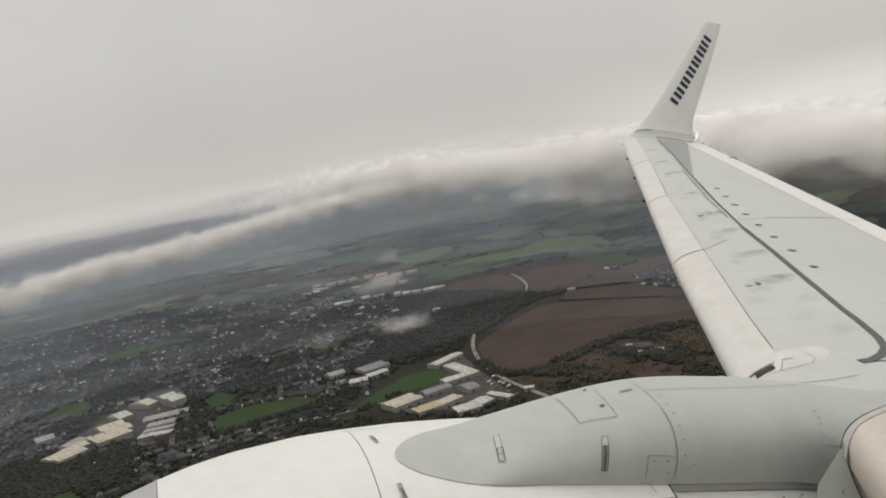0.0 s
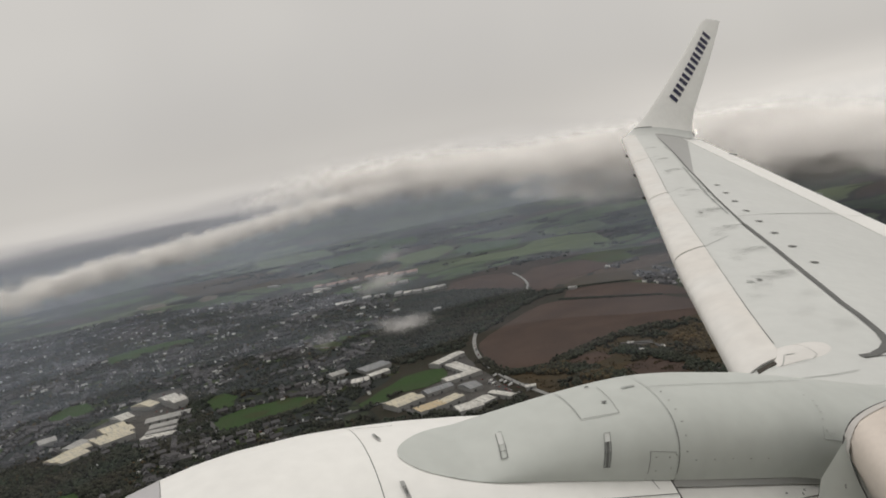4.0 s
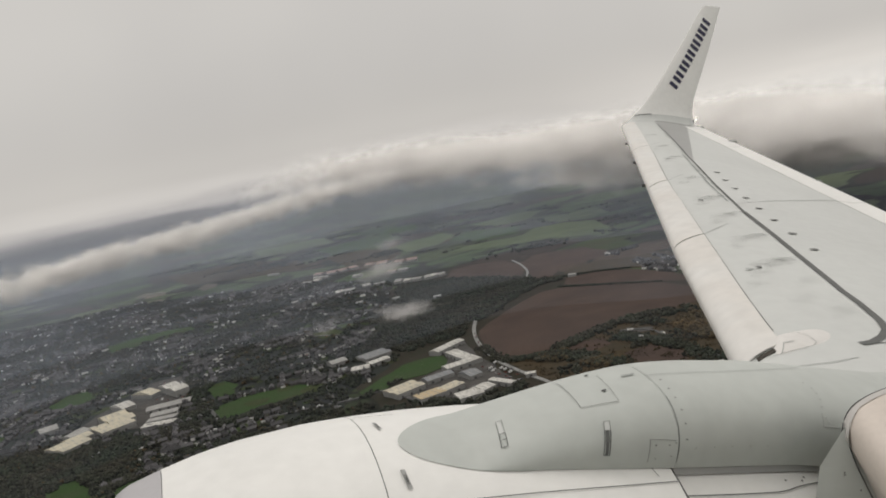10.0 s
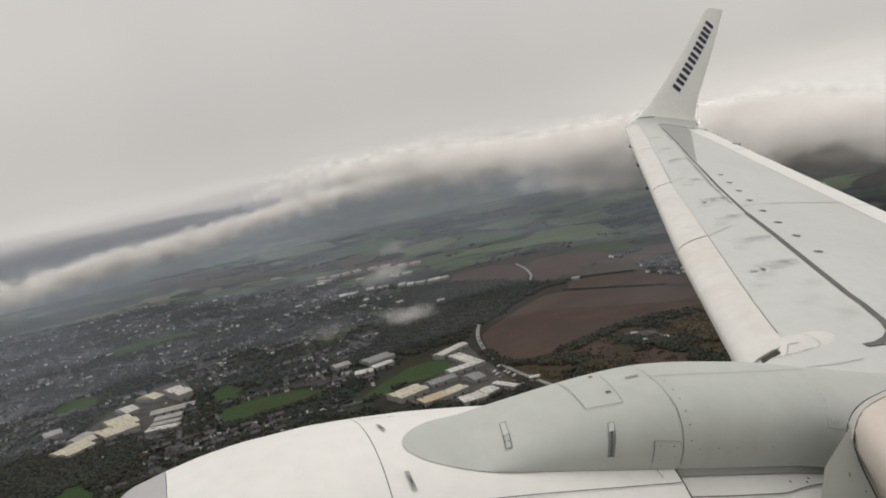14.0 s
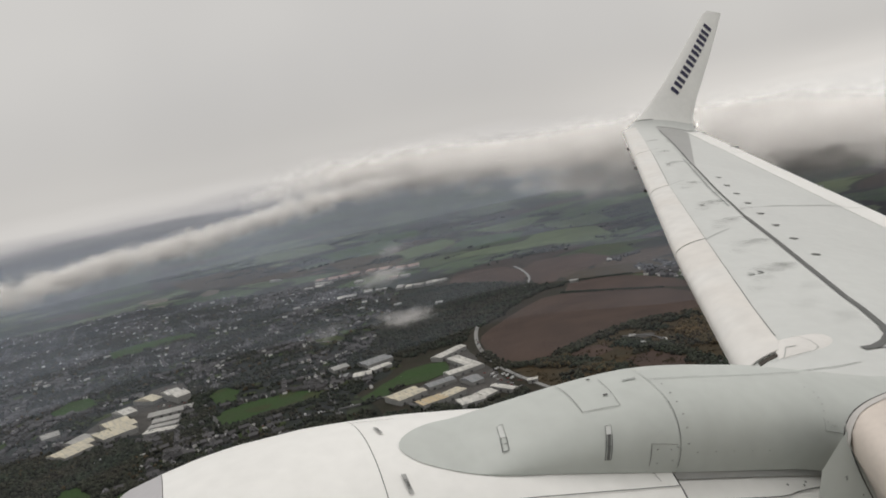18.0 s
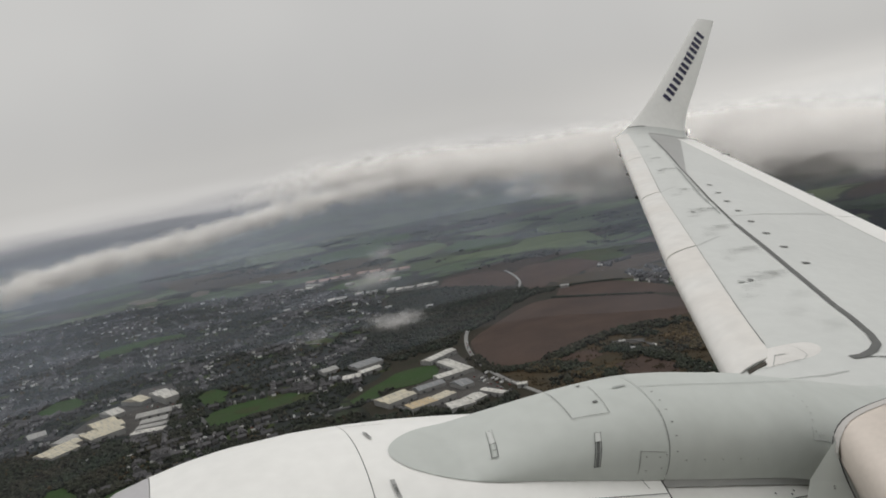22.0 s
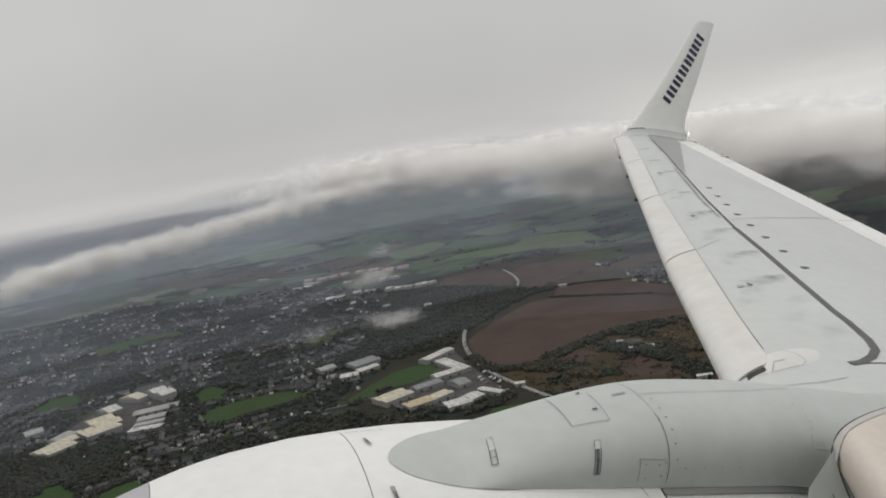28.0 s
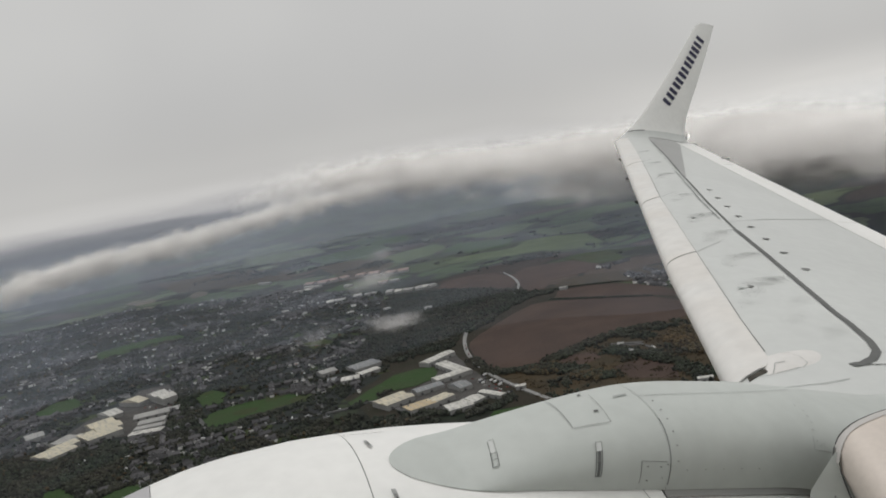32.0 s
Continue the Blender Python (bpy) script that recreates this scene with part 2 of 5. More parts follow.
def cloud_material(name, colour, low, high, scale, most, stretch=(1, 1, 1), rise=1.6):
    m = bpy.data.materials.new(name)
    m.use_nodes = True
    nt = m.node_tree
    nt.nodes.clear()
    out = nt.nodes.new("ShaderNodeOutputMaterial")
    mix = nt.nodes.new("ShaderNodeMixShader")
    clear = nt.nodes.new("ShaderNodeBsdfTransparent")
    # light soaks through from above: the normal leans upwards
    soft = nt.nodes.new("ShaderNodeAddShader")
    front, rear = nt.nodes.new("ShaderNodeBsdfDiffuse"), nt.nodes.new("ShaderNodeBsdfTranslucent")
    front.inputs[0].default_value = rear.inputs[0].default_value = (*colour, 1)
    link(nt, front.outputs[0], soft.inputs[0])
    link(nt, rear.outputs[0], soft.inputs[1])
    geo = nt.nodes.new("ShaderNodeNewGeometry")
    lean = nt.nodes.new("ShaderNodeVectorMath")
    lean.inputs[1].default_value = (0, 0, rise)
    link(nt, geo.outputs["Normal"], lean.inputs[0])
    unit = nt.nodes.new("ShaderNodeVectorMath")
    unit.operation = "NORMALIZE"
    link(nt, lean.outputs[0], unit.inputs[0])
    down = nt.nodes.new("ShaderNodeVectorMath")
    down.operation = "SCALE"
    down.inputs["Scale"].default_value = -1
    link(nt, unit.outputs[0], down.inputs[0])
    link(nt, unit.outputs[0], front.inputs["Normal"])
    link(nt, down.outputs[0], rear.inputs["Normal"])
    tc = nt.nodes.new("ShaderNodeTexCoord")
    mp = nt.nodes.new("ShaderNodeMapping")
    mp.inputs["Scale"].default_value = stretch
    link(nt, tc.outputs["Object"], mp.inputs[0])
    n = nt.nodes.new("ShaderNodeTexNoise")
    n.inputs["Scale"].default_value, n.inputs["Detail"].default_value = scale, 6
    link(nt, mp.outputs[0], n.inputs["Vector"])
    r = ramp(nt, [(low, (0, 0, 0)), (high, (most,) * 3)], "EASE")
    link(nt, n.outputs[0], r.inputs[0])
    # fades with the sheet's own density, stored at its corners
    at = nt.nodes.new("ShaderNodeAttribute")
    at.attribute_name = "thick"
    mu = nt.nodes.new("ShaderNodeMath")
    mu.operation = "MULTIPLY"
    link(nt, r.outputs[0], mu.inputs[0])
    link(nt, at.outputs["Fac"], mu.inputs[1])
    link(nt, mu.outputs[0], mix.inputs[0])
    link(nt, clear.outputs[0], mix.inputs[1])
    link(nt, soft.outputs[0], mix.inputs[2])
    link(nt, mix.outputs[0], out.inputs[0])
    return m


WHITE = material("white_paint", (0.91, 0.91, 0.89), 0.5, vary=0.05, scale=1.2, fine=14, coat=0.04)
GREY = material("light_grey_paint", (0.562, 0.594, 0.570), 0.5, vary=0.07, scale=1.0, fine=11, coat=0.05)
WINGTOP = material("wing_grey_paint", (0.66, 0.68, 0.665), 0.45, vary=0.06, scale=0.6, fine=9, coat=0.1)
SLAT = material("slat_pale_metal", (0.785, 0.78, 0.76), 0.42, 0.12, vary=0.10, scale=1.3, fine=7, spots=(0.76, 0.735, 0.70))
TAN = material("bare_warm_metal", (0.70, 0.63, 0.57), 0.5, 0.1, vary=0.06, scale=1.5)
LIP = material("polished_lip", (0.52, 0.51, 0.53), 0.42, 0.35, vary=0.05)
SEAL = material("dark_grey_sealant", (0.135, 0.14, 0.137), 0.7, vary=0.15, scale=4)
GAP = material("shadow_gap_rubber", (0.06, 0.06, 0.06), 0.8)
SOOT = material("faint_soot", (0.42, 0.44, 0.43), 0.6, vary=0.2, scale=5)
DUST = material("grey_joint", (0.24, 0.245, 0.24), 0.7, vary=0.2, scale=5)
WORN = material("worn_sealant", (0.19, 0.195, 0.19), 0.7, vary=0.3, scale=3, fine=20)
NAVY = material("navy_lettering", (0.016, 0.014, 0.06), 0.45, vary=0.1)
PATCHGREY = material("mid_grey_paint_and_gap_shade", (0.40, 0.405, 0.40), 0.5, vary=0.06, scale=1.0, fine=9)
SMEAR = cloud_material("soot_smear", (0.12, 0.125, 0.12), 0.30, 0.62, 7.0, 0.75)
PADWHITE = material("pale_pad_paint", (0.80, 0.785, 0.76), 0.45, vary=0.05, scale=3, fine=20)
SLOT = material("dark_brown_slot", (0.05, 0.042, 0.030), 0.7, vary=0.4, scale=20, fine=60)


TAILLIGHT = bpy.data.materials.new("lit_tail_light")
TAILLIGHT.use_nodes = True
TAILLIGHT.node_tree.nodes["Principled BSDF"].inputs["Emission Color"].default_value = (1, 0.97, 0.9, 1)
TAILLIGHT.node_tree.nodes["Principled BSDF"].inputs["Emission Strength"].default_value = 0.9

NOSEGREY = material("grey_nose_paint_and_shade", (0.60, 0.58, 0.56), 0.5, vary=0.08, scale=2, fine=15)

# ---- building helpers ----


def part(name, bm, mat, parent=None, label="", smooth=False, sharp=None):
    me = bpy.data.meshes.new(name)
    bm.to_mesh(me)
    bm.free()
    me.materials.append(mat)
    if smooth:
        me.polygons.foreach_set("use_smooth", [True] * len(me.polygons))
        if sharp:
            me.set_sharp_from_angle(angle=radians(sharp))
    ob = new(name, me)
    if parent is not None:
        ob.parent = parent
    if label:
        ob["label"] = label
    return ob


def sheet(rows, bm=None, closed=False):
    """A skin over rows of points; closed joins each row's end to its start."""
    bm = bm or bmesh.new()
    vs = [[bm.verts.new(p) for p in row] for row in rows]
    n = len(vs[0])
    for a, b in zip(vs, vs[1:]):
        for i in range(n if closed else n - 1):
            j = (i + 1) % n
            bm.faces.new((a[i], a[j], b[j], b[i]))
    return bm


def solid(bm, thick):
    """Gives a skin a thickness, inwards."""
    bmesh.ops.recalc_face_normals(bm, faces=bm.faces)
    bmesh.ops.solidify(bm, geom=bm.faces[:], thickness=thick)
    return bm


def capped(rows, bm=None):
    bm = sheet(rows, bm, True)
    bm.verts.ensure_lookup_table()
    n = len(rows[0])
    bm.faces.new(bm.verts[:n][::-1])
    bm.faces.new(bm.verts[-n:])
    bmesh.ops.recalc_face_normals(bm, faces=bm.faces)
    return bm


def box(size, at=(0, 0, 0), bevel=0.0, bm=None):
    bm = bm or bmesh.new()
    vs = bmesh.ops.create_cube(bm, size=1)["verts"]
    bmesh.ops.scale(bm, vec=size, verts=vs)
    bmesh.ops.translate(bm, vec=at, verts=vs)
    if bevel:
        bmesh.ops.bevel(bm, geom=list({e for v in vs for e in v.link_edges}), offset=bevel, segments=2, affect="EDGES")
    return bm


# ---- the airliner: wing ----
airliner = tagged(new("airliner"), "white and pale grey twin-engined airliner flying banked under low cloud", "airplane")
airliner.matrix_world = AIR


def lead(x):
    return -2.919 - 0.499 * (x - 5), -1.629 + 0.116 * (x - 5)


def chord(x):
    return lead(x)[0] + 10.15 - 0.27 * (16.65 - max(x, 6.6))


def skin(x, s, up=0.0, lower=False):
    """The wing's surface at span x and chord share s."""
    y0, z0 = lead(x)
    c = chord(x)
    t = 0.55 * (0.2969 * s ** 0.5 - 0.126 * s - 0.3516 * s * s + 0.2843 * s ** 3 - 0.1015 * s ** 4)
    z = c * (-0.75 * t + 0.02 * s * (1 - s)) if lower else c * (t + 0.05 * s * (1 - s))
    if s > 1:
        z = -0.004 if lower else 0.004
    nose = 0.040 * max(0.0, 8.2 - x) * max(0.0, 1 - s / 0.08)
    return Vector((x, y0 - c * s - nose, z0 + 0.10 * s + z + up))


SPAN = [4.5 + i * (16.45 - 4.5) / 30 for i in range(31)]
SHARE = [0, 0.004, 0.012, 0.025, 0.05, 0.08, 0.12, 0.18, 0.25, 0.33, 0.42, 0.52, 0.62, 0.72, 0.82, 0.9, 0.96, 1.0]
wing = part("wing", capped([[skin(x, s) for s in SHARE] + [skin(x, s, 0, True) for s in SHARE[:0:-1]] for x in SPAN]),
            WINGTOP, airliner, "pale grey swept wing with worn seams", True, 40)


def slat_share(x):
    return 0.088 if x < 11 else 0.088 + (x - 11) * 0.016


def slat(x0, x1):
    xs = [x0 + (x1 - x0) * i / 6 for i in range(7)]
    rows = []
    for x in xs:
        e = slat_share(x)
        up = [skin(x, e * (i / 9) ** 1.8, 0.011) for i in range(10)]
        low = [skin(x, e * 0.5 * (i / 6) ** 1.8, -0.011, True) for i in range(1, 7)]
        rows.append(low[::-1] + up)
    bm = sheet(rows)
    solid(bm, 0.008)
    return part("slat", bm, SLAT, wing, "pale bare-metal leading-edge slat", True, 35)


for a, b in ((5.90, 8.42), (8.45, 10.90), (10.93, 13.53), (13.56, 16.30)):
    slat(a, b)


def strip(pts, width, mat, name, label, up=0.004, taper=1.0, parent=None, fn=skin):
    """A thin band over the skin along points (x, s)."""
    fine = []
    for (a, b), (c, d) in zip(pts, pts[1:]):
        n = max(2, int(abs(c - a) / 0.3) + 1)
        fine += [(a + (c - a) * i / n, b + (d - b) * i / n) for i in range(n)]
    fine.append(pts[-1])
    pos = [fn(x, s, up) for x, s in fine]
    bm, rows = bmesh.new(), []
    for i, p in enumerate(pos):
        d = pos[min(i + 1, len(pos) - 1)] - pos[max(i - 1, 0)]
        side = Vector((-d.y, d.x, 0)).normalized() * width * (1 + (taper - 1) * i / (len(pos) - 1)) / 2
        rows.append([p + side, p - side])
    sheet(rows, bm)
    return part(name, bm, mat, parent or wing, label)


strip([(5.715, 0.212), (5.72, 0.235), (5.78, 0.262), (5.88, 0.285), (6.05, 0.298), (6.4, 0.307), (6.9, 0.306), (7.5, 0.302), (8.24, 0.298), (9.12, 0.287)],
      0.058, SEAL, "spar_line", "dark grey sealant line along the front spar", taper=0.9)
strip([(9.12, 0.287), (10.48, 0.297), (12.66, 0.343), (16.0, 0.467)], 0.030, SEAL, "spar_line", "dark grey sealant line", taper=0.6)
strip([(9.6, 0.270), (10.6, 0.272), (12.66, 0.315)], 0.020, SOOT, "spar_line_edge", "")
strip([(5.715, 0.214), (5.70, 0.235), (5.66, 0.29)], 0.014, SEAL, "root_seam", "")
strip([(5.60, 0.085), (5.58, 0.10), (5.54, 0.14), (5.54, 0.185)], 0.007, SOOT, "root_seam", "")
strip([(9.47, 0.3), (9.85, 0.64), (10.36, 0.95)], 0.012, SOOT, "panel_seam", "")
for x in (8.435, 10.915, 13.545):
    strip([(x, 0.001), (x + 0.005, 0.01), (x + 0.01, 0.04), (x + 0.02, slat_share(x))], 0.010, SEAL, "slat_joint", "", up=0.013)
    strip([(x + 0.02, slat_share(x)), (x + 0.25, slat_share(x) + 0.10)], 0.007, SOOT, "rib_seam", "")
strip([(6.12, 0.092), (8.43, slat_share(8.43) + 0.003), (10.9, slat_share(10.9) + 0.003), (16.3, slat_share(16.3) + 0.003)], 0.008, SEAL, "slat_gap", "dark gap behind the slats")


def oval(x, s, a, b, mat, name, up=0.006, turn=0.0, parent=None):
    c = skin(x, s, up)
    bm = bmesh.new()
    ring = []
    for k in range(12):
        t = k * math.tau / 12
        px, py = a * math.cos(t), b * math.sin(t)
        ring.append(bm.verts.new((c.x + px * math.cos(turn) - py * math.sin(turn), c.y + px * math.sin(turn) + py * math.cos(turn), c.z + 0.116 * px + 0.03 * abs(py))))
    bm.faces.new(ring)
    return part(name, bm, mat, parent or wing)


for x, s in ((11.263, 0.392), (10.747, 0.381), (10.25, 0.372), (9.744, 0.366), (9.238, 0.363), (8.742, 0.364), (8.236, 0.366), (7.71, 0.37)):
    oval(x, s, 0.026, 0.050, WORN, "tank_panel_plug")


# soft soot marks and small drain holes ahead of the spar line
def smear(x, s, dx, ds, strength, name="soot_mark"):
    """A soft stain on the skin that thins out to its rim."""
    rows, dens = [], []
    for i in range(9):
        for_row = []
        for j in range(7):
            u, v = i / 8 * 2 - 1, j / 6 * 2 - 1
            for_row.append(skin(x + dx * u + 0.25 * dx * v, max(0.001, s + ds * v), 0.007))
            dens.append(0.36 * strength * max(0.0, 1 - u * u) * max(0.0, 1 - v * v))
        rows.append(for_row)
    ob = part(name, sheet(rows), SMEAR, wing, "faint sooty stain")
    at = ob.data.attributes.new("thick", "FLOAT", "POINT")
    at.data.foreach_set("value", dens)


for i, x in enumerate((7.40, 8.15, 9.0, 9.80, 10.9, 12.4, 13.4, 14.6)):
    s = 0.19 + 0.012 * (x > 11)
    smear(x, s + 0.02, 0.13, 0.075, 1.0 if i in (0, 3, 5) else 0.6)
    smear(x + 0.05, s + 0.05, 0.06, 0.05, 0.9)
    smear(x - 0.22, s - 0.03, 0.10, 0.04, 0.45)
    if i in (0, 3, 5):
        oval(x - 0.08, s - 0.025, 0.02, 0.03, SEAL, "drain_hole", 0.009)
for x, s in ((10.6, 0.278), (11.4, 0.295), (12.4, 0.322), (13.4, 0.352), (14.4, 0.39), (15.3, 0.42)):
    smear(x, s, 0.55, 0.026, 0.75)
for x, s in ((6.55, 0.20), (6.9, 0.25), (6.25, 0.25), (7.0, 0.14)):
    smear(x, s, 0.12, 0.04, 0.4)
for x, s in ((6.6, 0.04), (7.3, 0.03), (7.9, 0.05), (9.4, 0.04), (12.0, 0.05)):
    smear(x, s, 0.22, 0.025, 0.22, "rain_stain")
oval(7.313, 0.14, 0.018, 0.04, SOOT, "drain_hole", 0.008)


def between(x, knots):
    for (a, p), (b, q) in zip(knots, knots[1:]):
        if x <= b:
            return p + (q - p) * (x - a) / (b - a)
    return knots[-1][1]


# pale pad that closes the innermost slat, with its dark slot
PAD_IN = ((0.0, 0.087), (0.3, 0.072), (0.6, 0.068), (1.0, 0.070))
PAD_OUT = ((0.0, 0.170), (0.08, 0.183), (0.2, 0.193), (0.4, 0.199), (0.6, 0.198), (0.78, 0.190), (0.9, 0.176), (1.0, 0.148))


def pad(u, v, up=0.0):
    """The pad's surface: u from the outer to the inner side, v from its blunt nose to its faired tail."""
    a, b = between(u, PAD_IN), between(u, PAD_OUT)
    rise = max(0.0, 1 - (2 * u - 1) ** 2) ** 0.9 * min(1.0, v / 0.16) ** 0.6 * (1 - v * v) ** 1.4
    return skin(6.062 - 0.277 * u, a + (b - a) * v, -0.006 + 0.036 * rise + up)


rows = [[pad(i / 24, (j / 22) ** 1.3) for j in range(23)] for i in range(25)]
part("slat_end_fairing", sheet(rows), PADWHITE, wing, "pale rounded pad at the slat's inner end", True)
rows = [[skin(5.888, 0.03 + 0.055 * (i / 8), 0.006) for i in range(9)], [skin(5.846, 0.03 + 0.055 * (i / 8), 0.004) for i in range(9)], [skin(5.836, 0.03 + 0.055 * (i / 8), -0.05) for i in range(9)]]
part("slat_slot", sheet(rows), SLOT, wing, "dark open end of the slat")
strip([(0.0, 0.36), (0.35, 0.45), (0.7, 0.58), (0.98, 0.74)], 0.004, SOOT, "pad_seam", "", up=0.003, fn=pad)
strip([(0.66, 0.16), (0.68, 0.31)], 0.008, SOOT, "pad_seam", "", up=0.003, fn=pad)
strip([(0.68, 0.16), (0.94, 0.12)], 0.005, SOOT, "pad_seam", "", up=0.003, fn=pad)
strip([(5.790, 0.128), (5.786, 0.10), (5.80, 0.066), (5.86, 0.040)], 0.004, SEAL, "pad_seam", "", up=0.007)
# flaps behind the wing box
for a, c in ((6.6, 10.34), (10.36, 14.2), (14.22, 16.38)):
    rows = []
    for i in range(9):
        x = a + (c - a) * i / 8
        out = 1 + 0.28 / chord(x)
        e = skin(x, 0.93)
        f = skin(x, out)
        rows.append([e + Vector((0, 0, 0.004)), skin(x, 0.97, 0.005), skin(x, 1.0, 0.006), f + Vector((0, 0, 0.008)), f + Vector((0, 0.0, -0.02)), skin(x, 0.95, -0.06)])
    part("flap", capped(rows), WHITE, wing, "white trailing-edge flap", True, 40)
for x, l in ((11.6, 0.10), (14.75, 0.20), (16.3, 0.10)):
    c = skin(x, 1 + 0.26 / chord(x))
    part("flap_fairing_tip", box((0.035, l, 0.03), (c.x, c.y - 0.04, c.z + 0.008), 0.012), SOOT, wing)
for x in (11.35, 12.9, 14.6):
    c = skin(x, 0.0)
    part("slat_peg", box((0.02, 0.06, 0.04), (c.x, c.y + 0.02, c.z - 0.03), 0.006), GAP, wing)

# winglet, swept up and back from the tip
BASE = Vector((16.62, -8.86, -0.10))


def fin(h, s, side=0.0):
    back = 1.825 * h + 0.176 * (1 - math.exp(-h / 0.062))
    c = 1.46 + 0.2 * h + 0.94 * 0.035 * math.log1p(math.exp((h - 0.17) / 0.035)) - back
    out = 0.95 * h ** 1.25 + 0.02
    t = 0.07 * c * math.sin(math.pi * min(1, s ** 0.6)) * 0.6
    return BASE + Vector((out - t * side + 0.008 * side * (s == 1), -back - c * s, 2.40 * h + 0.25 * t * side))


FS = [0, 0.01, 0.03, 0.06, 0.1, 0.16, 0.24, 0.34, 0.46, 0.58, 0.7, 0.8, 0.9, 1.0]


def blend(t, s, side):
    """Curves from the wing's tip into the foot of the fin."""
    p, r = skin(16.40, 0.004 + 0.996 * s + 0.16 * s ** 3, 0.004 * side, side < 0), fin(0.12, s, side)
    d = fin(0.135, s, side) - r
    m = r - d * (max(0.02, r.z - p.z - 0.03) / d.z)
    return p * (1 - t) ** 2 + m * 2 * t * (1 - t) + r * t * t


def loop(t):
    return [blend(t, s, 1) for s in FS] + [blend(t, s, -1) for s in FS[-2:0:-1]]


rows = [loop(0.62 * k / 10) for k in range(11)]
tip_joint = part("tip_joint", sheet(rows, None, True), WINGTOP, wing, "grey upturned wing tip below the winglet", True, 50)
rows = [loop(0.622 + 0.378 * k / 8) for k in range(8)]
for h in [0.12, 0.135, 0.15, 0.17, 0.2, 0.25, 0.32, 0.4, 0.55, 0.7, 0.85, 0.96, 0.985, 1.0]:
    cut = 0.16 * max(0, (h - 0.96) / 0.04) ** 2
    ss = [cut + (1 - cut) * s for s in FS]
    rows.append([fin(h, s, 1) for s in ss] + [fin(h, s, -1) for s in ss[-2:0:-1]])
winglet = part("winglet", capped(rows), WHITE, airliner, "white blended winglet", True, 50)
# curved bright tail light behind a dark shroud, and the painted shadow at the joint's nose
c = fin(0.0, 1.0, 1) + Vector((-0.02, -0.02, 0.02))
rows = []
for k in range(9):
    t = k / 8
    o = c + Vector((0.0, -0.03 - 0.05 * math.sin(t * 2.6), -0.05 + 0.14 * t))
    w = 0.004 + 0.010 * math.sin(math.pi * t)
    rows.append([o + Vector((w * math.cos(q), w * math.sin(q), 0)) for q in [n * math.tau / 8 for n in range(8)]])
part("tip_light", capped(rows), TAILLIGHT, winglet, "bright curved tail light", True)
part("tip_light_shroud", box((0.05, 0.16, 0.07), c + Vector((0, 0.03, -0.02)), 0.02), SEAL, winglet)
# dark strip puts the shadow under the winglet's nose into colour
rows = [[blend(t, 0.004 + 0.26 * k / 10, 1) + Vector((-0.006, 0, 0.004)) for k in range(11)] for t in (0.60, 0.635)]
part("joint_shadow", sheet(rows), SEAL, winglet, "dark strip painted as the shadow at the winglet's foot")
# grey wedge that runs from the spar line up to the winglet
rows = []
for i in range(31):
    x = 11.95 + 4.47 * i / 30
    a = between(x, ((11.95, 0.322), (12.66, 0.345), (16.0, 0.469), (16.42, 0.485)))
    b = (0.805 + (1.46 - 0.805) * i / 30) / chord(x)
    rows.append([skin(x, a + (b - a) * k / 8, 0.004) for k in range(9)])
for t in (0.1, 0.2):
    rows.append([blend(t, 0.45 + 0.5 * k / 8, 1) + Vector((-0.004, 0, 0.004)) for k in range(9)])
bm = sheet(rows)
part("grey_tip_patch", bm, PATCHGREY, wing, "darker grey painted wedge")
# navy lettering, drawn as slanted bars
mark = 0.268
for i in range(7):
    a, b = mark, mark + (0.078 if i != 5 else 0.030)
    mark = b + 0.0165
    for lo, hi in (((a, a + 0.027), (b - 0.027, b)) if i != 5 else ((a, b),)):
        q = []
        for h, v in ((lo, -1), (lo, 1), (hi, 1), (hi, -1)):
            m, n = fin(h - 0.018 * v, 0.0, 1), fin(h - 0.018 * v, 1.0, 1)
            wide = (n - m).length
            q.append(fin(h - 0.022 * v, 0.37 + 0.26 * (h - 0.27) + v * 0.115 / wide, 1) + Vector((-0.012, 0, 0.002)))
        bm = bmesh.new()
        bm.faces.new([bm.verts.new(p) for p in q])
        part("lettering_bar", bm, NAVY, winglet, "navy blue bar of the lettering")

# ---- the airliner: engine and pylon ----
AX, AZ = 4.83, -2.33
PROFILE = ((0.10, 0.69), (0.085, 0.735), (0.04, 0.775), (-0.09, 0.832), (-0.23, 0.886), (-0.38, 0.930), (-0.66, 0.987), (-0.87, 1.012), (-1.10, 1.032), (-1.36, 1.042), (-2.0, 1.045), (-2.6, 1.03), (-3.4, 0.95))


def radius(y):
    for (a, ra), (b, rb) in zip(PROFILE, PROFILE[1:]):
        if y >= b:
            return ra + (rb - ra) * (a - y) / (a - b)
    return PROFILE[-1][1]


def around(y, deg, up=0.0):
    r = radius(y) + up
    return Vector((AX - r * math.sin(radians(deg)), y, AZ + r * math.cos(radians(deg))))


def barrel(y0, y1, n, name, mat, label, d0=-180, d1=180, up=0.0):
    rows = [[around(y0 + (y1 - y0) * i / n, d0 + (d1 - d0) * j / 72, up) for j in range(73)] for i in range(n + 1)]
    bm = sheet(rows)
    bmesh.ops.remove_doubles(bm, verts=bm.verts, dist=0.0005)
    return part(name, solid(bm, 0.03), mat, engine, label, True, 40)


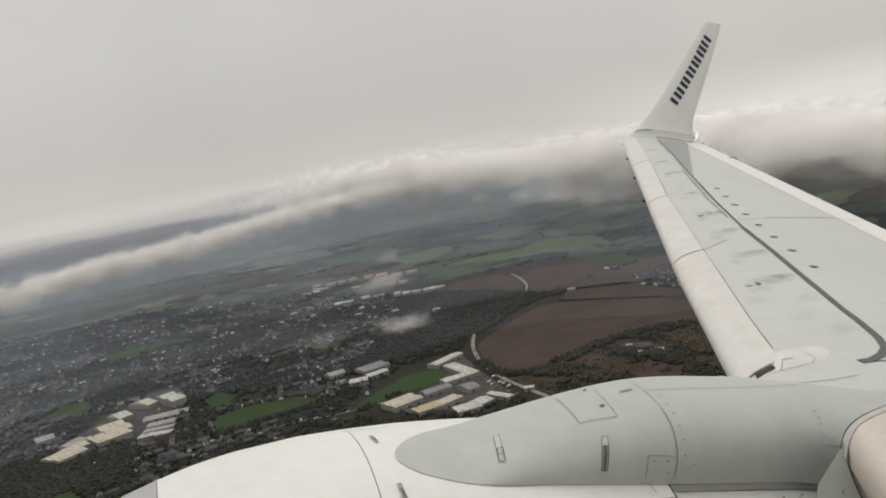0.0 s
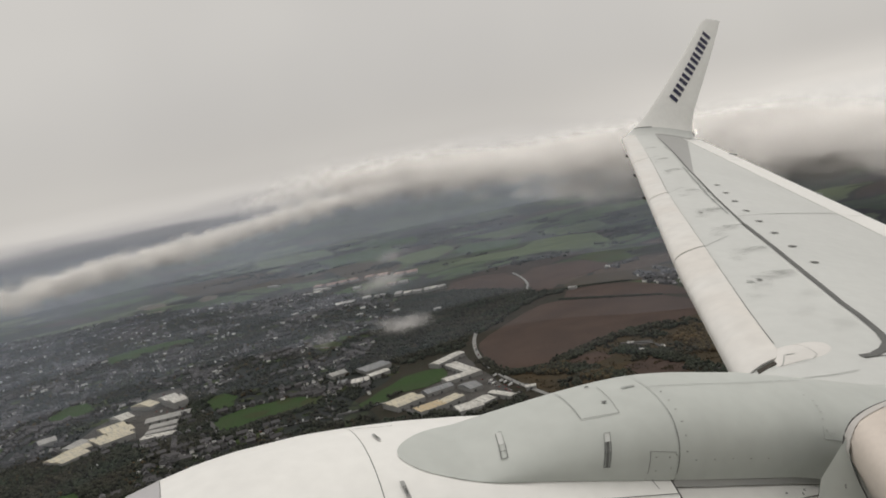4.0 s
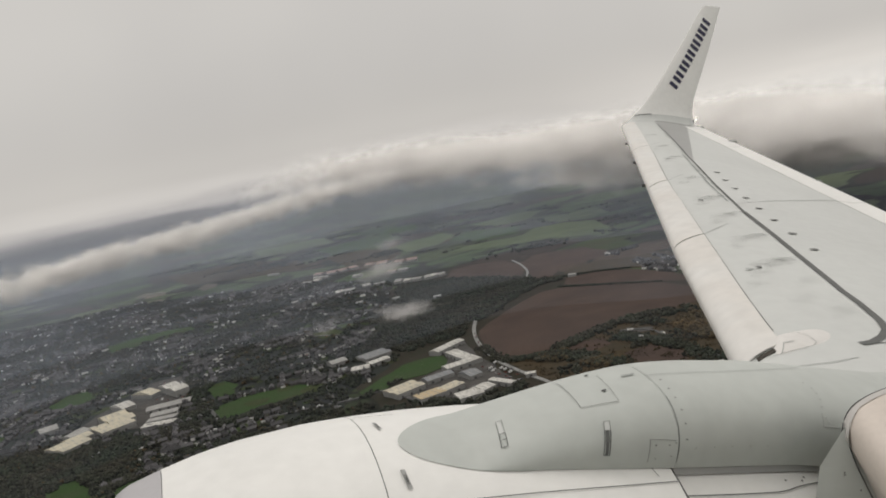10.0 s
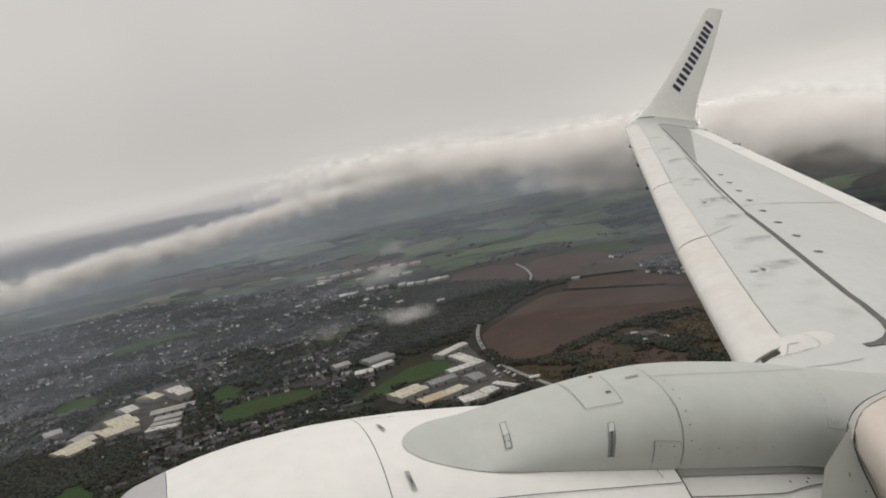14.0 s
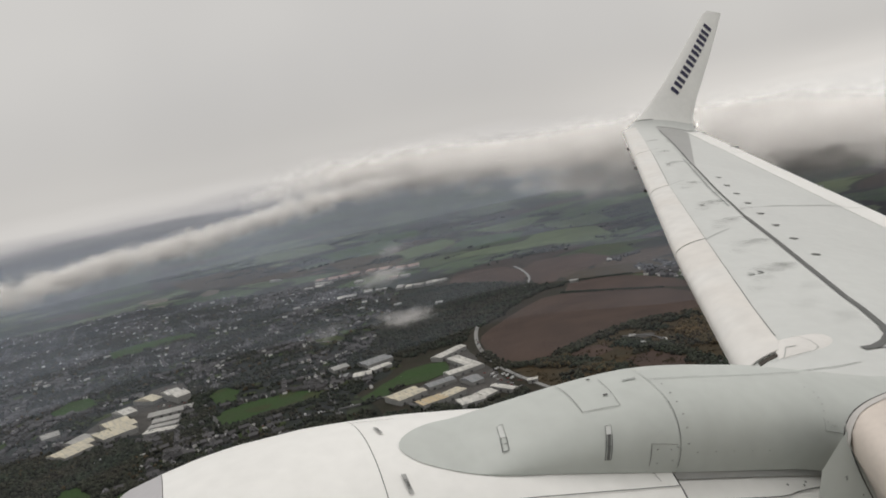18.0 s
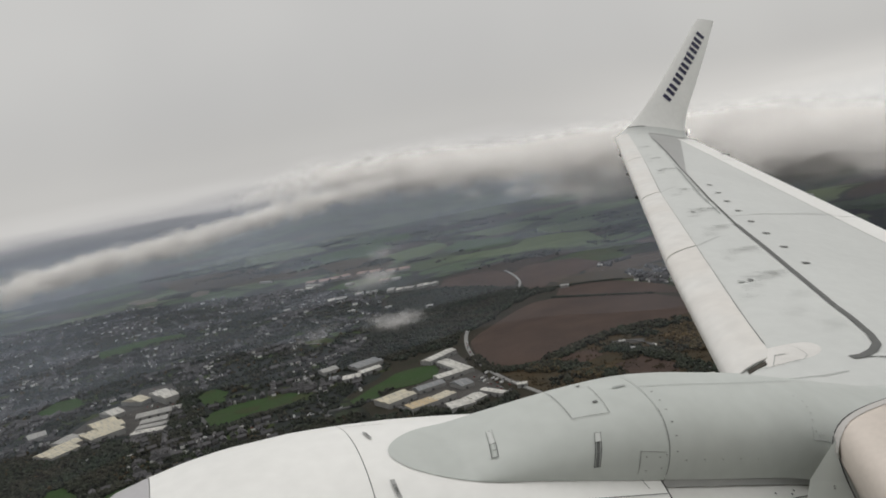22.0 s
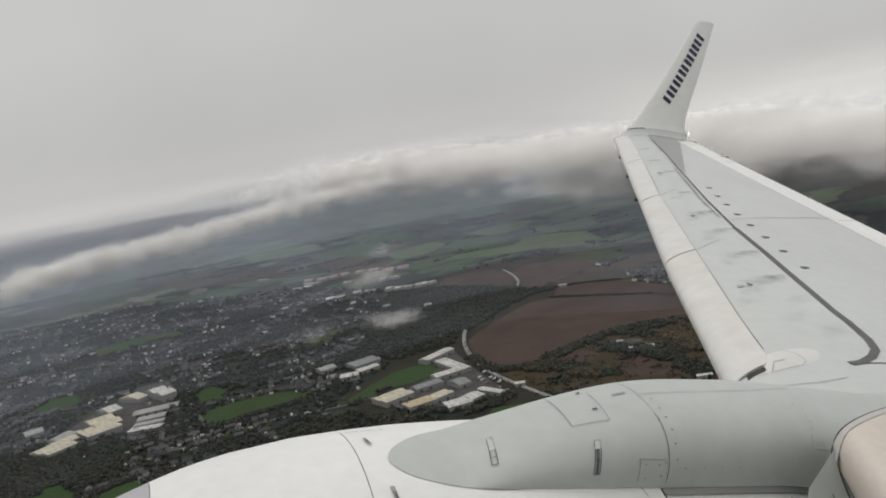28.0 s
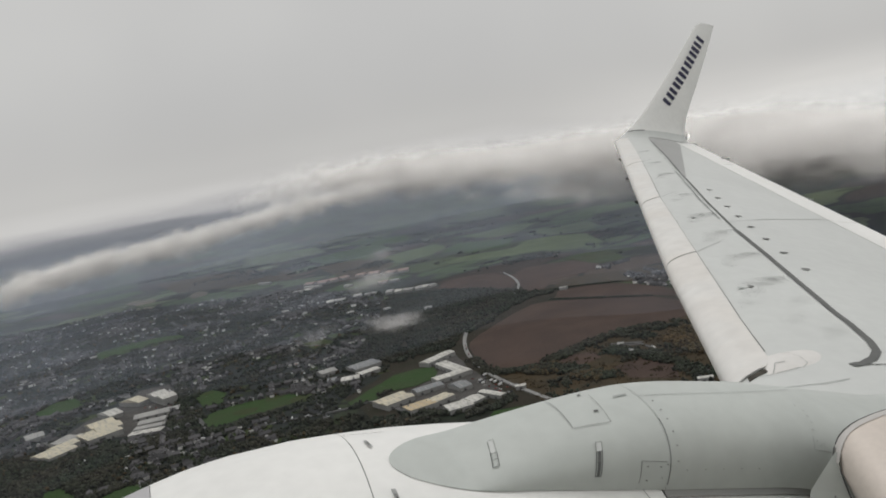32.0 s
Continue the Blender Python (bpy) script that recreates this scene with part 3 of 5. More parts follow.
engine = part("engine", capped([[Vector((AX + 0.62 * math.cos(t), y, AZ + 0.62 * math.sin(t))) for t in [k * math.tau / 32 for k in range(32)]] for y in (-0.5, -3.9)]),
              SEAL, airliner, "turbofan engine in a white cowl", True, 40)
barrel(0.10, -0.085, 8, "inlet_lip", LIP, "grey metal inlet lip")
barrel(-0.088, -0.8305, 12, "inlet_cowl", WHITE, "white inlet cowl")
barrel(-0.8345, -1.975, 14, "fan_cowl", WHITE, "white fan cowl")
barrel(-1.985, -3.4, 12, "reverser_cowl", WHITE, "white thrust-reverser cowl", up=-0.03)
barrel(-0.8305, -0.8345, 1, "cowl_seam", SEAL, "", up=-0.002)
barrel(-1.975, -1.985, 1, "cowl_seam", GAP, "", up=-0.004)


CROWN = 5.0


def hump(y):
    """The pylon fairing's height over the cowl."""
    t = min(1, max(0, (-1.20 - y) / 1.09))
    return 0.24 * math.sin(t * math.pi / 2) ** 0.95


def half(y):
    t = min(1, max(0.0, (-0.938 - y) / 0.5))
    return 14.1 * (1 - (1 - t) ** 2) ** 0.54 + min(2.18, max(0, -1.42 - y) * 3.8) + max(0, -1.99 - y) * 1.4


def fairing(y, v, up=0.0025):
    """v from -1 at the outer foot over the crown to 1 at the inner foot."""
    w = max(0.0, 1 - abs(v) ** 3) ** 0.5
    return around(y, CROWN + 0.9 * min(1, max(0, (y + 1.44) / 0.5)) + half(y) * v, up + hump(y) * w)


def fairing_skin(y0, y1, n, name, label, parent):
    ys = [y0 + (y1 - y0) * (i / n) ** (2 if y0 > -1 else 1) for i in range(n + 1)]
    vs = [math.sin(radians(-90 + 180 * j / 48)) for j in range(49)]
    bm = sheet([[fairing(y, v) for v in vs] for y in ys])
    bmesh.ops.recalc_face_normals(bm, faces=bm.faces)
    return part(name, bm, GREY, parent, label, True, 60)


pylon = fairing_skin(-0.9382, -1.985, 44, "pylon", "pale grey pylon fairing over the engine", airliner)
aft = []
for i in range(31):
    y = -1.9855 - 2.2 * (i / 30)
    k = max(0.0, (-2.55 - y) / 1.0)
    row = [fairing(y, math.sin(radians(-90 + 180 * j / 48))) for j in range(49)]
    # spreads inboard into the wing root
    for j, p in enumerate(row):
        v = math.sin(radians(-90 + 180 * j / 48))
        if v > 0:
            p.x -= 0.75 * k * k * v ** 2
            p.z += 0.10 * k * k * v ** 2
    aft.append(row)
part("pylon_aft", sheet(aft), GREY, pylon, "pale grey aft pylon fairing", True, 60)
# grey strip along the pylon's foot, coloured as the shade in the gap
rows = [[around(y, CROWN + half(y) - 0.3, 0.0), around(y, CROWN + half(y) + 0.75, -0.022)] for y in [-1.99 - 0.06 * i for i in range(14)]]
part("pylon_gap_shade", sheet(rows), PATCHGREY, pylon, "grey strip with the shade between pylon and cowl in its colour")


def on_fairing(pts, width, mat, name, up=0.007):
    """A narrow line over the fairing along points (y, v)."""
    pos = []
    for (a, b), (c, d) in zip(pts, pts[1:]):
        pos += [fairing(a + (c - a) * i / 10, b + (d - b) * i / 10, up) for i in range(10)]
    pos.append(fairing(*pts[-1], up))
    rows = []
    for i, p in enumerate(pos):
        d = pos[min(i + 1, len(pos) - 1)] - pos[max(i - 1, 0)]
        n = Vector((p.x - AX, 0, p.z - AZ))
        side = d.cross(n).normalized() * width / 2
        rows.append([p - side, p + side])
    return part(name, sheet(rows), mat, pylon)


on_fairing([(-1.9875, -0.5), (-1.9875, 0.45)], 0.0020, SOOT, "ring_seam")
on_fairing([(-1.9875, 0.45), (-1.9875, 0.9), (-1.9875, 1.0)], 0.0030, SEAL, "ring_seam")
on_fairing([(-1.645, -0.50), (-1.645, -0.15), (-1.642, 0.35), (-1.794, 0.39)], 0.003, DUST, "access_panel_seam")
on_fairing([(-1.794, 0.39), (-1.802, 0.06), (-1.81, -0.3)], 0.002, DUST, "access_panel_seam")
on_fairing([(-1.975, 0.90), (-1.865, 0.88), (-1.862, 1.0)], 0.003, DUST, "hatch_seam")
for y0, v0, y1, v1, cut, m in ((-1.337, 0.06, -1.309, 0.64, 0.52, GREY), (-1.708, 0.64, -1.686, 0.96, 0.34, SEAL)):
    # a pale sprung plate above, a framed dark latch below
    ym, vm = y0 + (y1 - y0) * cut, v0 + (v1 - v0) * cut
    on_fairing([(y0, v0), (ym, vm)], 0.021, WINGTOP, "latch_plate", 0.006)
    for d in (-0.012, 0.012):
        on_fairing([(y0 + d, v0), (ym + d, vm)], 0.0018, DUST, "latch_edge")
        on_fairing([(ym + d, vm), (y1 + d, v1)], 0.0034, SEAL, "latch_edge")
    on_fairing([(ym, vm), (y1, v1)], 0.012, m, "latch")
    yc, vc = (ym + y1) / 2, (vm + v1) / 2
    for y, v, w in ((y0, v0, 0.002), (ym, vm, 0.003), (yc, vc, 0.003), (y1, v1, 0.0034)):
        on_fairing([(y - 0.013, v), (y + 0.013, v)], w, SEAL, "latch_edge", 0.008)
for y, v, w in ((-1.770, -0.36, 0.016), (-1.762, 0.13, 0.02), (-1.888, -0.09, 0.06)):
    on_fairing([(y, v), (y - w, v)], 0.013, SEAL if w < 0.05 else SOOT, "fastener")
for k in range(5):
    on_fairing([(-2.06 - 0.085 * k, 0.95), (-2.066 - 0.085 * k, 0.95)], 0.005, DUST, "fastener")
for y, v in ((-1.886, 0.921), (-1.943, 0.927), (-1.890, 0.985), (-1.955, 0.978), (-1.972, 0.916)):
    on_fairing([(y, v), (y - 0.006, v)], 0.006, DUST, "fastener")
for v in (0.15, 0.33, 0.48, 0.64, 0.78, 0.9):
    on_fairing([(-2.018, v), (-2.025, v)], 0.006, SEAL, "fastener")


def aft_point(y, v, up=0.006):
    p, k = fairing(y, v, up), max(0.0, (-2.55 - y) / 1.0)
    return p + Vector((-0.75 * k * k * v * v, 0, 0.10 * k * k * v * v)) if v > 0 else p


def aft_line(y0, v0, y1, v1, width, mat, name):
    pos = [aft_point(y0 + (y1 - y0) * i / 8, v0 + (v1 - v0) * i / 8) for i in range(9)]
    n = Vector((pos[4].x - AX, 0, pos[4].z - AZ))
    side = (pos[-1] - pos[0]).cross(n).normalized() * width / 2
    part(name, sheet([[p - side, p + side] for p in pos]), mat, pylon)


for a, b, c, d in ((-1.99, -0.004, -2.13, 0.03), (-2.13, 0.03, -2.30, 0.033), (-2.30, 0.033, -2.58, -0.021), (-2.58, -0.021, -2.84, -0.20)):
    aft_line(a, b, c, d, 0.003, SOOT, "root_panel_seam")
aft_line(-2.68, 0.82, -2.79, 0.82, 0.004, SOOT, "root_panel_seam")
aft_line(-2.69, 0.70, -2.68, 0.82, 0.003, SOOT, "root_panel_seam")
for y, v in ((-2.71, 0.26), (-2.73, 0.35), (-2.725, 0.44), (-2.72, 0.53), (-2.705, 0.62), (-2.70, 0.74), (-2.73, 0.76), (-2.71, 0.78)):
    aft_line(y, v, y - 0.008, v, 0.008, SOOT, "fastener")


def cowl_mark(y0, d0, y1, d1, width, mat, name, up=0.006):
    a, b = around(y0, d0, up), around(y1, d1, up)
    n = (a - Vector((AX, a.y, AZ))).normalized()
    side = (b - a).cross(n).normalized() * width / 2
    part(name, sheet([[a - side, a + side], [b - side, b + side]]), mat, engine)


for y0, d0, y1, d1, w in ((-0.893, -6.5, -0.902, -2.0, 0.015), (-0.909, 15.0, -0.917, 20.5, 0.018)):
    cowl_mark(y0, d0, y1, d1, w, PATCHGREY, "cowl_latch")
    for a, b, k, m in ((0.42, 0.70, 0.45, SEAL), (0.30, 0.36, 0.8, DUST), (0.74, 0.79, 0.8, DUST)):
        cowl_mark(y0 + (y1 - y0) * a, d0 + (d1 - d0) * a, y0 + (y1 - y0) * b, d0 + (d1 - d0) * b, w * k, m, "latch_hook", 0.0085)
rows = [[around(-1.0 - i * 0.0975, d, 0.005) for d in (24.8, 25.02)] for i in range(11)]
part("cowl_edge_seam", sheet(rows), SEAL, engine)
cowl_mark(-1.888, 20.3, -1.899, 23.4, 0.003, DUST, "hatch_seam")
rows = [[around(y, d, 0.005), around(y, d + 0.20, 0.005)] for y, d in ((-0.837, -14.0), (-0.90, -13.1), (-0.95, -12.55), (-1.0, -12.0))]
part("cowl_edge_seam", sheet(rows), SEAL, engine)
rows = [[around(y, d, -0.024), around(y, d + 0.3, -0.024)] for y, d in ((-2.0, 27.5), (-2.2, 27.9), (-2.43, 28.1), (-2.48, 27.8), (-2.53, 27.1), (-2.60, 26.5), (-2.70, 25.7))]
part("reverser_seam", sheet(rows), SEAL, engine)
for y, d in ((-2.50, 25.2), (-2.60, 24.6), (-2.58, 25.6)):
    cowl = [around(y + a, d + b, -0.024) for a, b in ((0.006, 0), (0, 0.35), (-0.006, 0), (0, -0.35))]
    bm = bmesh.new()
    bm.faces.new([bm.verts.new(p) for p in cowl])
    part("cowl_fastener", bm, SEAL, engine)

# inner leading edge and the fairing between it and the engine
def inner(x, k):
    """Round nose of the inboard wing; k runs from the underside over the nose to the top."""
    y0, z0 = -2.575 + 0.30 * (4.2 - x), -1.14 - 0.24 * (4.2 - x)
    if k < 0.35:
        return Vector((x, y0 - 0.9 * (0.35 - k), z0 - 1.2 * (0.35 - k)))
    a = (k - 0.35) / 0.65
    return Vector((x, y0 - 1.1 * a ** 1.9, z0 + 0.27 * a ** 0.6))


def inner_out(x, k, far):
    d = inner(x, k + 0.01) - inner(x, k - 0.01)
    return inner(x, k) + Vector((0, d.z, -d.y)).normalized() * far


XS = (4.22, 4.2, 4.1, 3.8, 3.4, 3.0, 2.6, 2.2, 1.9, 1.5)
rows = [[inner_out(x, k / 24, 0.02) for k in range(25)] + [inner(x, 1) + Vector((0, -0.25, 0.035))] for x in XS]
inner_wing = part("inner_leading_edge", sheet(rows), TAN, airliner, "warm bare-metal inboard leading edge", True, 40)
rows = [[inner(x, 1) + Vector((0, -q, w)) for q, w in ((0.254, 0.035), (0.8, 0.04), (2.0, 0.01), (4.0, -0.18), (4.01, -0.22), (2.0, -0.5), (0.3, -0.6))] for x in XS]
part("inboard_wing_skin", capped(rows), WINGTOP, inner_wing, "pale grey inboard wing skin", True, 40)
rows = [[inner_out(x, 0.02 + 0.35 * k / 14, 0.0265) for k in range(15)] for x in (4.226, 4.216)]
part("root_seam_line", sheet(rows), SEAL, inner_wing)
rows = [[inner(x, 0.3 + 0.7 * k / 20) + Vector((0, 0.007, 0.007)) for k in range(21)] for x in (4.236, 4.2215)]
part("edge_seal", solid(sheet(rows), 0.006), GAP, inner_wing, "", True)
# grey border; its lower part also carries the curving nose's shade as colour
rows = [[inner_out(4.222 - u * (0.075 - 0.05 * min(1, max(0, (k - 8) / 8))), 0.03 + 0.80 * k / 30, 0.0225) for k in range(31)] for u in (0, 0.25, 0.5, 0.75, 1)]
part("nose_strip", sheet(rows), NOSEGREY, inner_wing, "grey nose strip, with the shade under the nose in its colour", True)
RIGHT = ((4.213, -2.568, -1.119), (4.139, -2.61, -1.257), (4.066, -2.665, -1.391))
rows = [[Vector((4.205, -2.552, -1.108)), Vector((4.205, -2.465, -1.265)), Vector((4.17, -2.44, -1.42))], [Vector(RIGHT[0]), Vector(RIGHT[1]), Vector(RIGHT[2])]]
part("root_fairing", sheet(rows), GREY, inner_wing, "pale grey fairing beside the engine")
rows = [[Vector(p) + Vector((q, 0.020, -0.004)) for q in (0.003, -0.008)] for p in RIGHT]
part("root_seam_line", sheet(rows), GAP, inner_wing)
for a, b in ((0.30, 0.35), (0.34, 0.62), (0.62, 0.5)):
    p = Vector((4.205, -2.50, -1.22)).lerp(Vector(RIGHT[2]), a) + Vector((-0.008, 0.03 * b, 0))
    part("fastener", box((0.003, 0.006, 0.006), p), DUST, inner_wing)

# plain hull behind the camera, with the window it looks through
HULL = 1.96
ys = [-9, -6, -4, -2.5, -1.2, -0.6, -0.36, 0.20, 0.6, 1.2, 2.5, 4, 6, 9]
ds = [0, 20, 40, 55, 66, 75, 82.5, 97.5, 105, 118, 135, 155, 180, 205, 230, 255, 280, 305, 330]
bm = bmesh.new()
grid = [[bm.verts.new((HULL * math.sin(radians(d)), y, HULL * math.cos(radians(d)) * 1.06)) for d in ds] for y in ys]
n = len(ds)
for i in range(len(ys) - 1):
    for j in range(n):
        if not (i == 6 and j == 6):
            bm.faces.new((grid[i][j], grid[i + 1][j], grid[i + 1][(j + 1) % n], grid[i][(j + 1) % n]))
bm.faces.new(grid[0])
bm.faces.new(grid[-1][::-1])
part("hull", solid(bm, 0.05), WHITE, airliner, "plain white fuselage with a cabin window opening", True, 40)

# ---- the land below ----
def g(x, y, z=0.0):
    return Vector((x, y, z))


def field_material(name):
    """Distant patchwork of fields, hedges and woods."""
    m = bpy.data.materials.new(name)
    m.use_nodes = True
    nt = m.node_tree
    b = nt.nodes["Principled BSDF"]
    tc = nt.nodes.new("ShaderNodeTexCoord")
    link(nt, patchwork(nt, tc.outputs["Object"]), b.inputs["Base Color"])
    b.inputs["Roughness"].default_value = 0.95
    b.inputs["Specular IOR Level"].default_value = 0.1
    return m


def earth(name, base, spots=None, scale=0.02, fine=0.25, vary=0.25):
    m = material(name, base, 0.95, vary=vary, scale=scale, fine=fine, spots=spots)
    m.node_tree.nodes["Principled BSDF"].inputs["Specular IOR Level"].default_value = 0.1
    return m


GROUND = field_material("patchwork_land")
PLOUGH = earth("ploughed_soil", (0.080, 0.056, 0.046), (0.062, 0.045, 0.038), 0.012)
GRASS = earth("wet_grass", (0.036, 0.071, 0.022), (0.043, 0.066, 0.027), 0.02)
LAWN = earth("dull_lawn", (0.040, 0.062, 0.022), (0.050, 0.055, 0.026), 0.01)
PASTURE = earth("pale_pasture", (0.105, 0.135, 0.070), (0.080, 0.105, 0.055), 0.012)
STUBBLE = earth("pale_stubble", (0.17, 0.15, 0.12), (0.12, 0.11, 0.085), 0.02)
SANDY = earth("sandy_soil", (0.27, 0.185, 0.08), (0.17, 0.115, 0.055), 0.03)
HEATH = earth("bracken_heath", (0.052, 0.044, 0.030), (0.062, 0.046, 0.026), 0.03)
STREETS = earth("built_up_ground", (0.036, 0.039, 0.040), (0.025, 0.031, 0.024), 0.03)
ASPHALT = earth("wet_asphalt", (0.095, 0.095, 0.096), (0.13, 0.128, 0.126), 0.05)
CONCRETE = earth("pale_yard", (0.10, 0.095, 0.09), (0.065, 0.063, 0.060), 0.04)
LEAF = material("dark_leaves", (0.023, 0.032, 0.020), 0.95, vary=0.4, scale=0.012, fine=0.6, island=0.6, spots=(0.038, 0.036, 0.025))
RUSSET = material("autumn_leaves", (0.078, 0.052, 0.022), 0.95, vary=0.35, scale=0.02, fine=0.5, island=0.6, spots=(0.05, 0.042, 0.022))
ROOF_W = material("white_sheet_roof", (0.62, 0.61, 0.57), 0.6, vary=0.35, scale=0.06, fine=0.4, spots=(0.42, 0.41, 0.38))
ROOF_C = material("cream_sheet_roof", (0.58, 0.53, 0.40), 0.6, vary=0.3, scale=0.06, fine=0.4, spots=(0.44, 0.41, 0.33))
ROOF_Y = material("ochre_sheet_roof", (0.50, 0.40, 0.25), 0.6, vary=0.15, scale=0.05, fine=0.5)
ROOF_G = material("grey_sheet_roof", (0.22, 0.23, 0.24), 0.6, vary=0.2, scale=0.05, fine=0.5)
ROOF_P = material("dull_pale_roof", (0.36, 0.355, 0.34), 0.6, vary=0.3, scale=0.06, fine=0.4, spots=(0.26, 0.26, 0.25))
WHITEWALL = material("white_house_wall", (0.78, 0.77, 0.75), 0.8, vary=0.2, scale=0.3, fine=3, island=0.4)
DUSK = earth("leaf_litter", (0.040, 0.034, 0.026), (0.030, 0.030, 0.020), 0.02)
# matte and pale: the wet road's shine is put into the base colour
WETROAD = earth("wet_road_painted_shine", (0.30, 0.30, 0.29), (0.20, 0.20, 0.195), 0.05)
TILE = material("brown_roof_tiles", (0.056, 0.054, 0.057), 0.7, vary=0.2, scale=0.3, fine=3, island=0.75)
RENDERED = material("pale_house_wall", (0.092, 0.088, 0.086), 0.9, vary=0.15, scale=0.3, fine=3, island=0.5)
BRICKRED = material("pinkish_roof", (0.34, 0.24, 0.21), 0.8, vary=0.2, scale=0.05, fine=0.5)
CLADDING = material("grey_cladding", (0.28, 0.28, 0.27), 0.7, vary=0.1, scale=0.1, fine=1)

bm = bmesh.new()
rings = [0, 300, 600, 900, 1200, 1600, 2000, 2500, 3000, 3600, 4200, 4900]
hub = bm.verts.new((180, -204, 0))
prev = None
for r in rings[1:]:
    row = [bm.verts.new((180 + r * math.cos(k * math.tau / 96), -204 + r * math.sin(k * math.tau / 96), 0)) for k in range(96)]
    for k in range(96):
        if prev is None:
            bm.faces.new((hub, row[k], row[(k + 1) % 96]))
        else:
            bm.faces.new((prev[k], row[k], row[(k + 1) % 96], prev[(k + 1) % 96]))
    prev = row
tagged(part("ground", bm, GROUND), "dark wintry patchwork of fields, hedges and woods", "ground", kind="structure")

LAYER = itertools.count(1)
GREENS = []


def plot(name, corners, mat, label, category="field", lift=0.25):
    """A field: a low slab with a ragged edge."""
    rnd = random.Random(len(corners) * 31 + int(corners[0][0]))
    if mat in (GRASS, LAWN, PASTURE, PLOUGH):
        GREENS.append(corners)
    z = lift + next(LAYER) * 0.02
    pts = []
    n = len(corners)
    for i in range(n):
        a, b = g(*corners[i]), g(*corners[(i + 1) % n])
        steps = max(2, int((b - a).length / 30))
        d = (b - a).normalized().cross(Vector((0, 0, 1)))
        pts += [a.lerp(b, k / steps) + d * rnd.uniform(-3, 3) for k in range(steps)]
    bm = bmesh.new()
    top = [bm.verts.new((p.x, p.y, z)) for p in pts]
    low = [bm.verts.new((p.x, p.y, -0.3)) for p in pts]
    bm.faces.new(top)
    for i in range(len(top)):
        j = (i + 1) % len(top)
        bm.faces.new((top[i], top[j], low[j], low[i]))
    bmesh.ops.triangulate(bm, faces=[f for f in bm.faces if len(f.verts) > 4])
    bmesh.ops.recalc_face_normals(bm, faces=bm.faces)
    return tagged(part(name, bm, mat), label, category, kind="structure")


def inside(x, y, poly):
    hit = False
    for (ax, ay), (bx, by) in zip(poly, poly[1:] + poly[:1]):
        if (ay > y) != (by > y) and x < ax + (y - ay) / (by - ay) * (bx - ax):
            hit = not hit
    return hit


TOWN = [(-1688, 3134), (-1323, 3028), (-1007, 3072), (-619, 2845), (-263, 2659), (23, 2237), (25, 1740), (-12, 1491), (67, 1328), (44, 1248), (-10, 1167), (-18, 1038), (-145, 982), (-258, 943), (-354, 989), (-501, 1134), (-606, 1088)]
WOOD = [(-24, 1492), (88, 1344), (132, 1377), (192, 1386), (213, 1503), (292, 1607), (424, 1766), (299, 1958), (185, 2097), (45, 2158), (30, 1803), (7, 1578)]
plot("field_margin", [(-53, 1307), (12, 2107), (191, 2240), (469, 1828), (666, 1458), (526, 896), (225, 962), (61, 997)], DUSK, "dark rough ground between fields and woods", "ground")
plot("town_ground", TOWN, STREETS, "dark built-up land between houses", "ground")
plot("wood_floor", WOOD, DUSK, "dark leaf-strewn ground under bare woods", "ground")
plot("heath", [(248, 1133), (300, 1140), (365, 1188), (410, 1223), (459, 1258), (510, 1263), (604, 1268), (626, 1093), (582, 849), (395, 837), (302, 932)], HEATH, "rusty brown heath with scattered trees")
plot("ploughed_field", [(218, 1315), (220, 1399), (242, 1450), (282, 1510), (327, 1586), (379, 1649), (423, 1645), (488, 1590), (551, 1543), (605, 1484), (636, 1400), (681, 1231), (615, 1272), (560, 1259), (510, 1263), (458, 1254), (410, 1223), (365, 1188), (327, 1166), (300, 1140), (267, 1139), (238, 1179)], PLOUGH, "large bare brown ploughed field")
plot("ploughed_field", [(433, 1663), (453, 1742), (520, 1743), (589, 1695), (636, 1589), (690, 1395), (610, 1499), (555, 1560), (492, 1608)], PLOUGH, "bare reddish brown ploughed field")
plot("ploughed_field", [(186, 2127), (198, 2228), (275, 2252), (355, 2210), (379, 2067), (376, 1925), (358, 1894), (301, 1976)], PLOUGH, "pale brown ploughed field")
plot("ploughed_field", [(392, 2114), (435, 2190), (515, 2181), (589, 2142), (615, 1978), (543, 1916), (468, 1908), (431, 1809), (389, 1806), (389, 1946)], PLOUGH, "bare brown ploughed field over the ridge")
plot("ploughed_field", [(456, 1810), (491, 1873), (550, 1883), (626, 1844), (600, 1705), (523, 1756)], HEATH, "dull brown field")
plot("ploughed_field", [(340, 1127), (379, 1162), (412, 1164), (415, 1113), (373, 1090)], PLOUGH, "small brown field on the heath")
plot("ploughed_field", [(418, 1050), (466, 1065), (496, 994), (484, 932), (424, 976)], PLOUGH, "small brown field on the heath")
plot("farm_yard", [(441, 1174), (463, 1178), (493, 1165), (492, 1145), (461, 1150)], CONCRETE, "pale yard of a farm", "yard")
plot("ploughed_field", [(564, 1760), (640, 1842), (717, 1819), (710, 1625), (657, 1618)], HEATH, "dull brown field")
plot("ploughed_field", [(-300, 3343), (-104, 3289), (45, 2918), (7, 2758), (-165, 2880)], HEATH, "dull brown field")
plot("ploughed_field", [(-1167, 3978), (-884, 3985), (-482, 3585), (-321, 3119), (-578, 3159), (-894, 3396)], HEATH, "dull brown field")
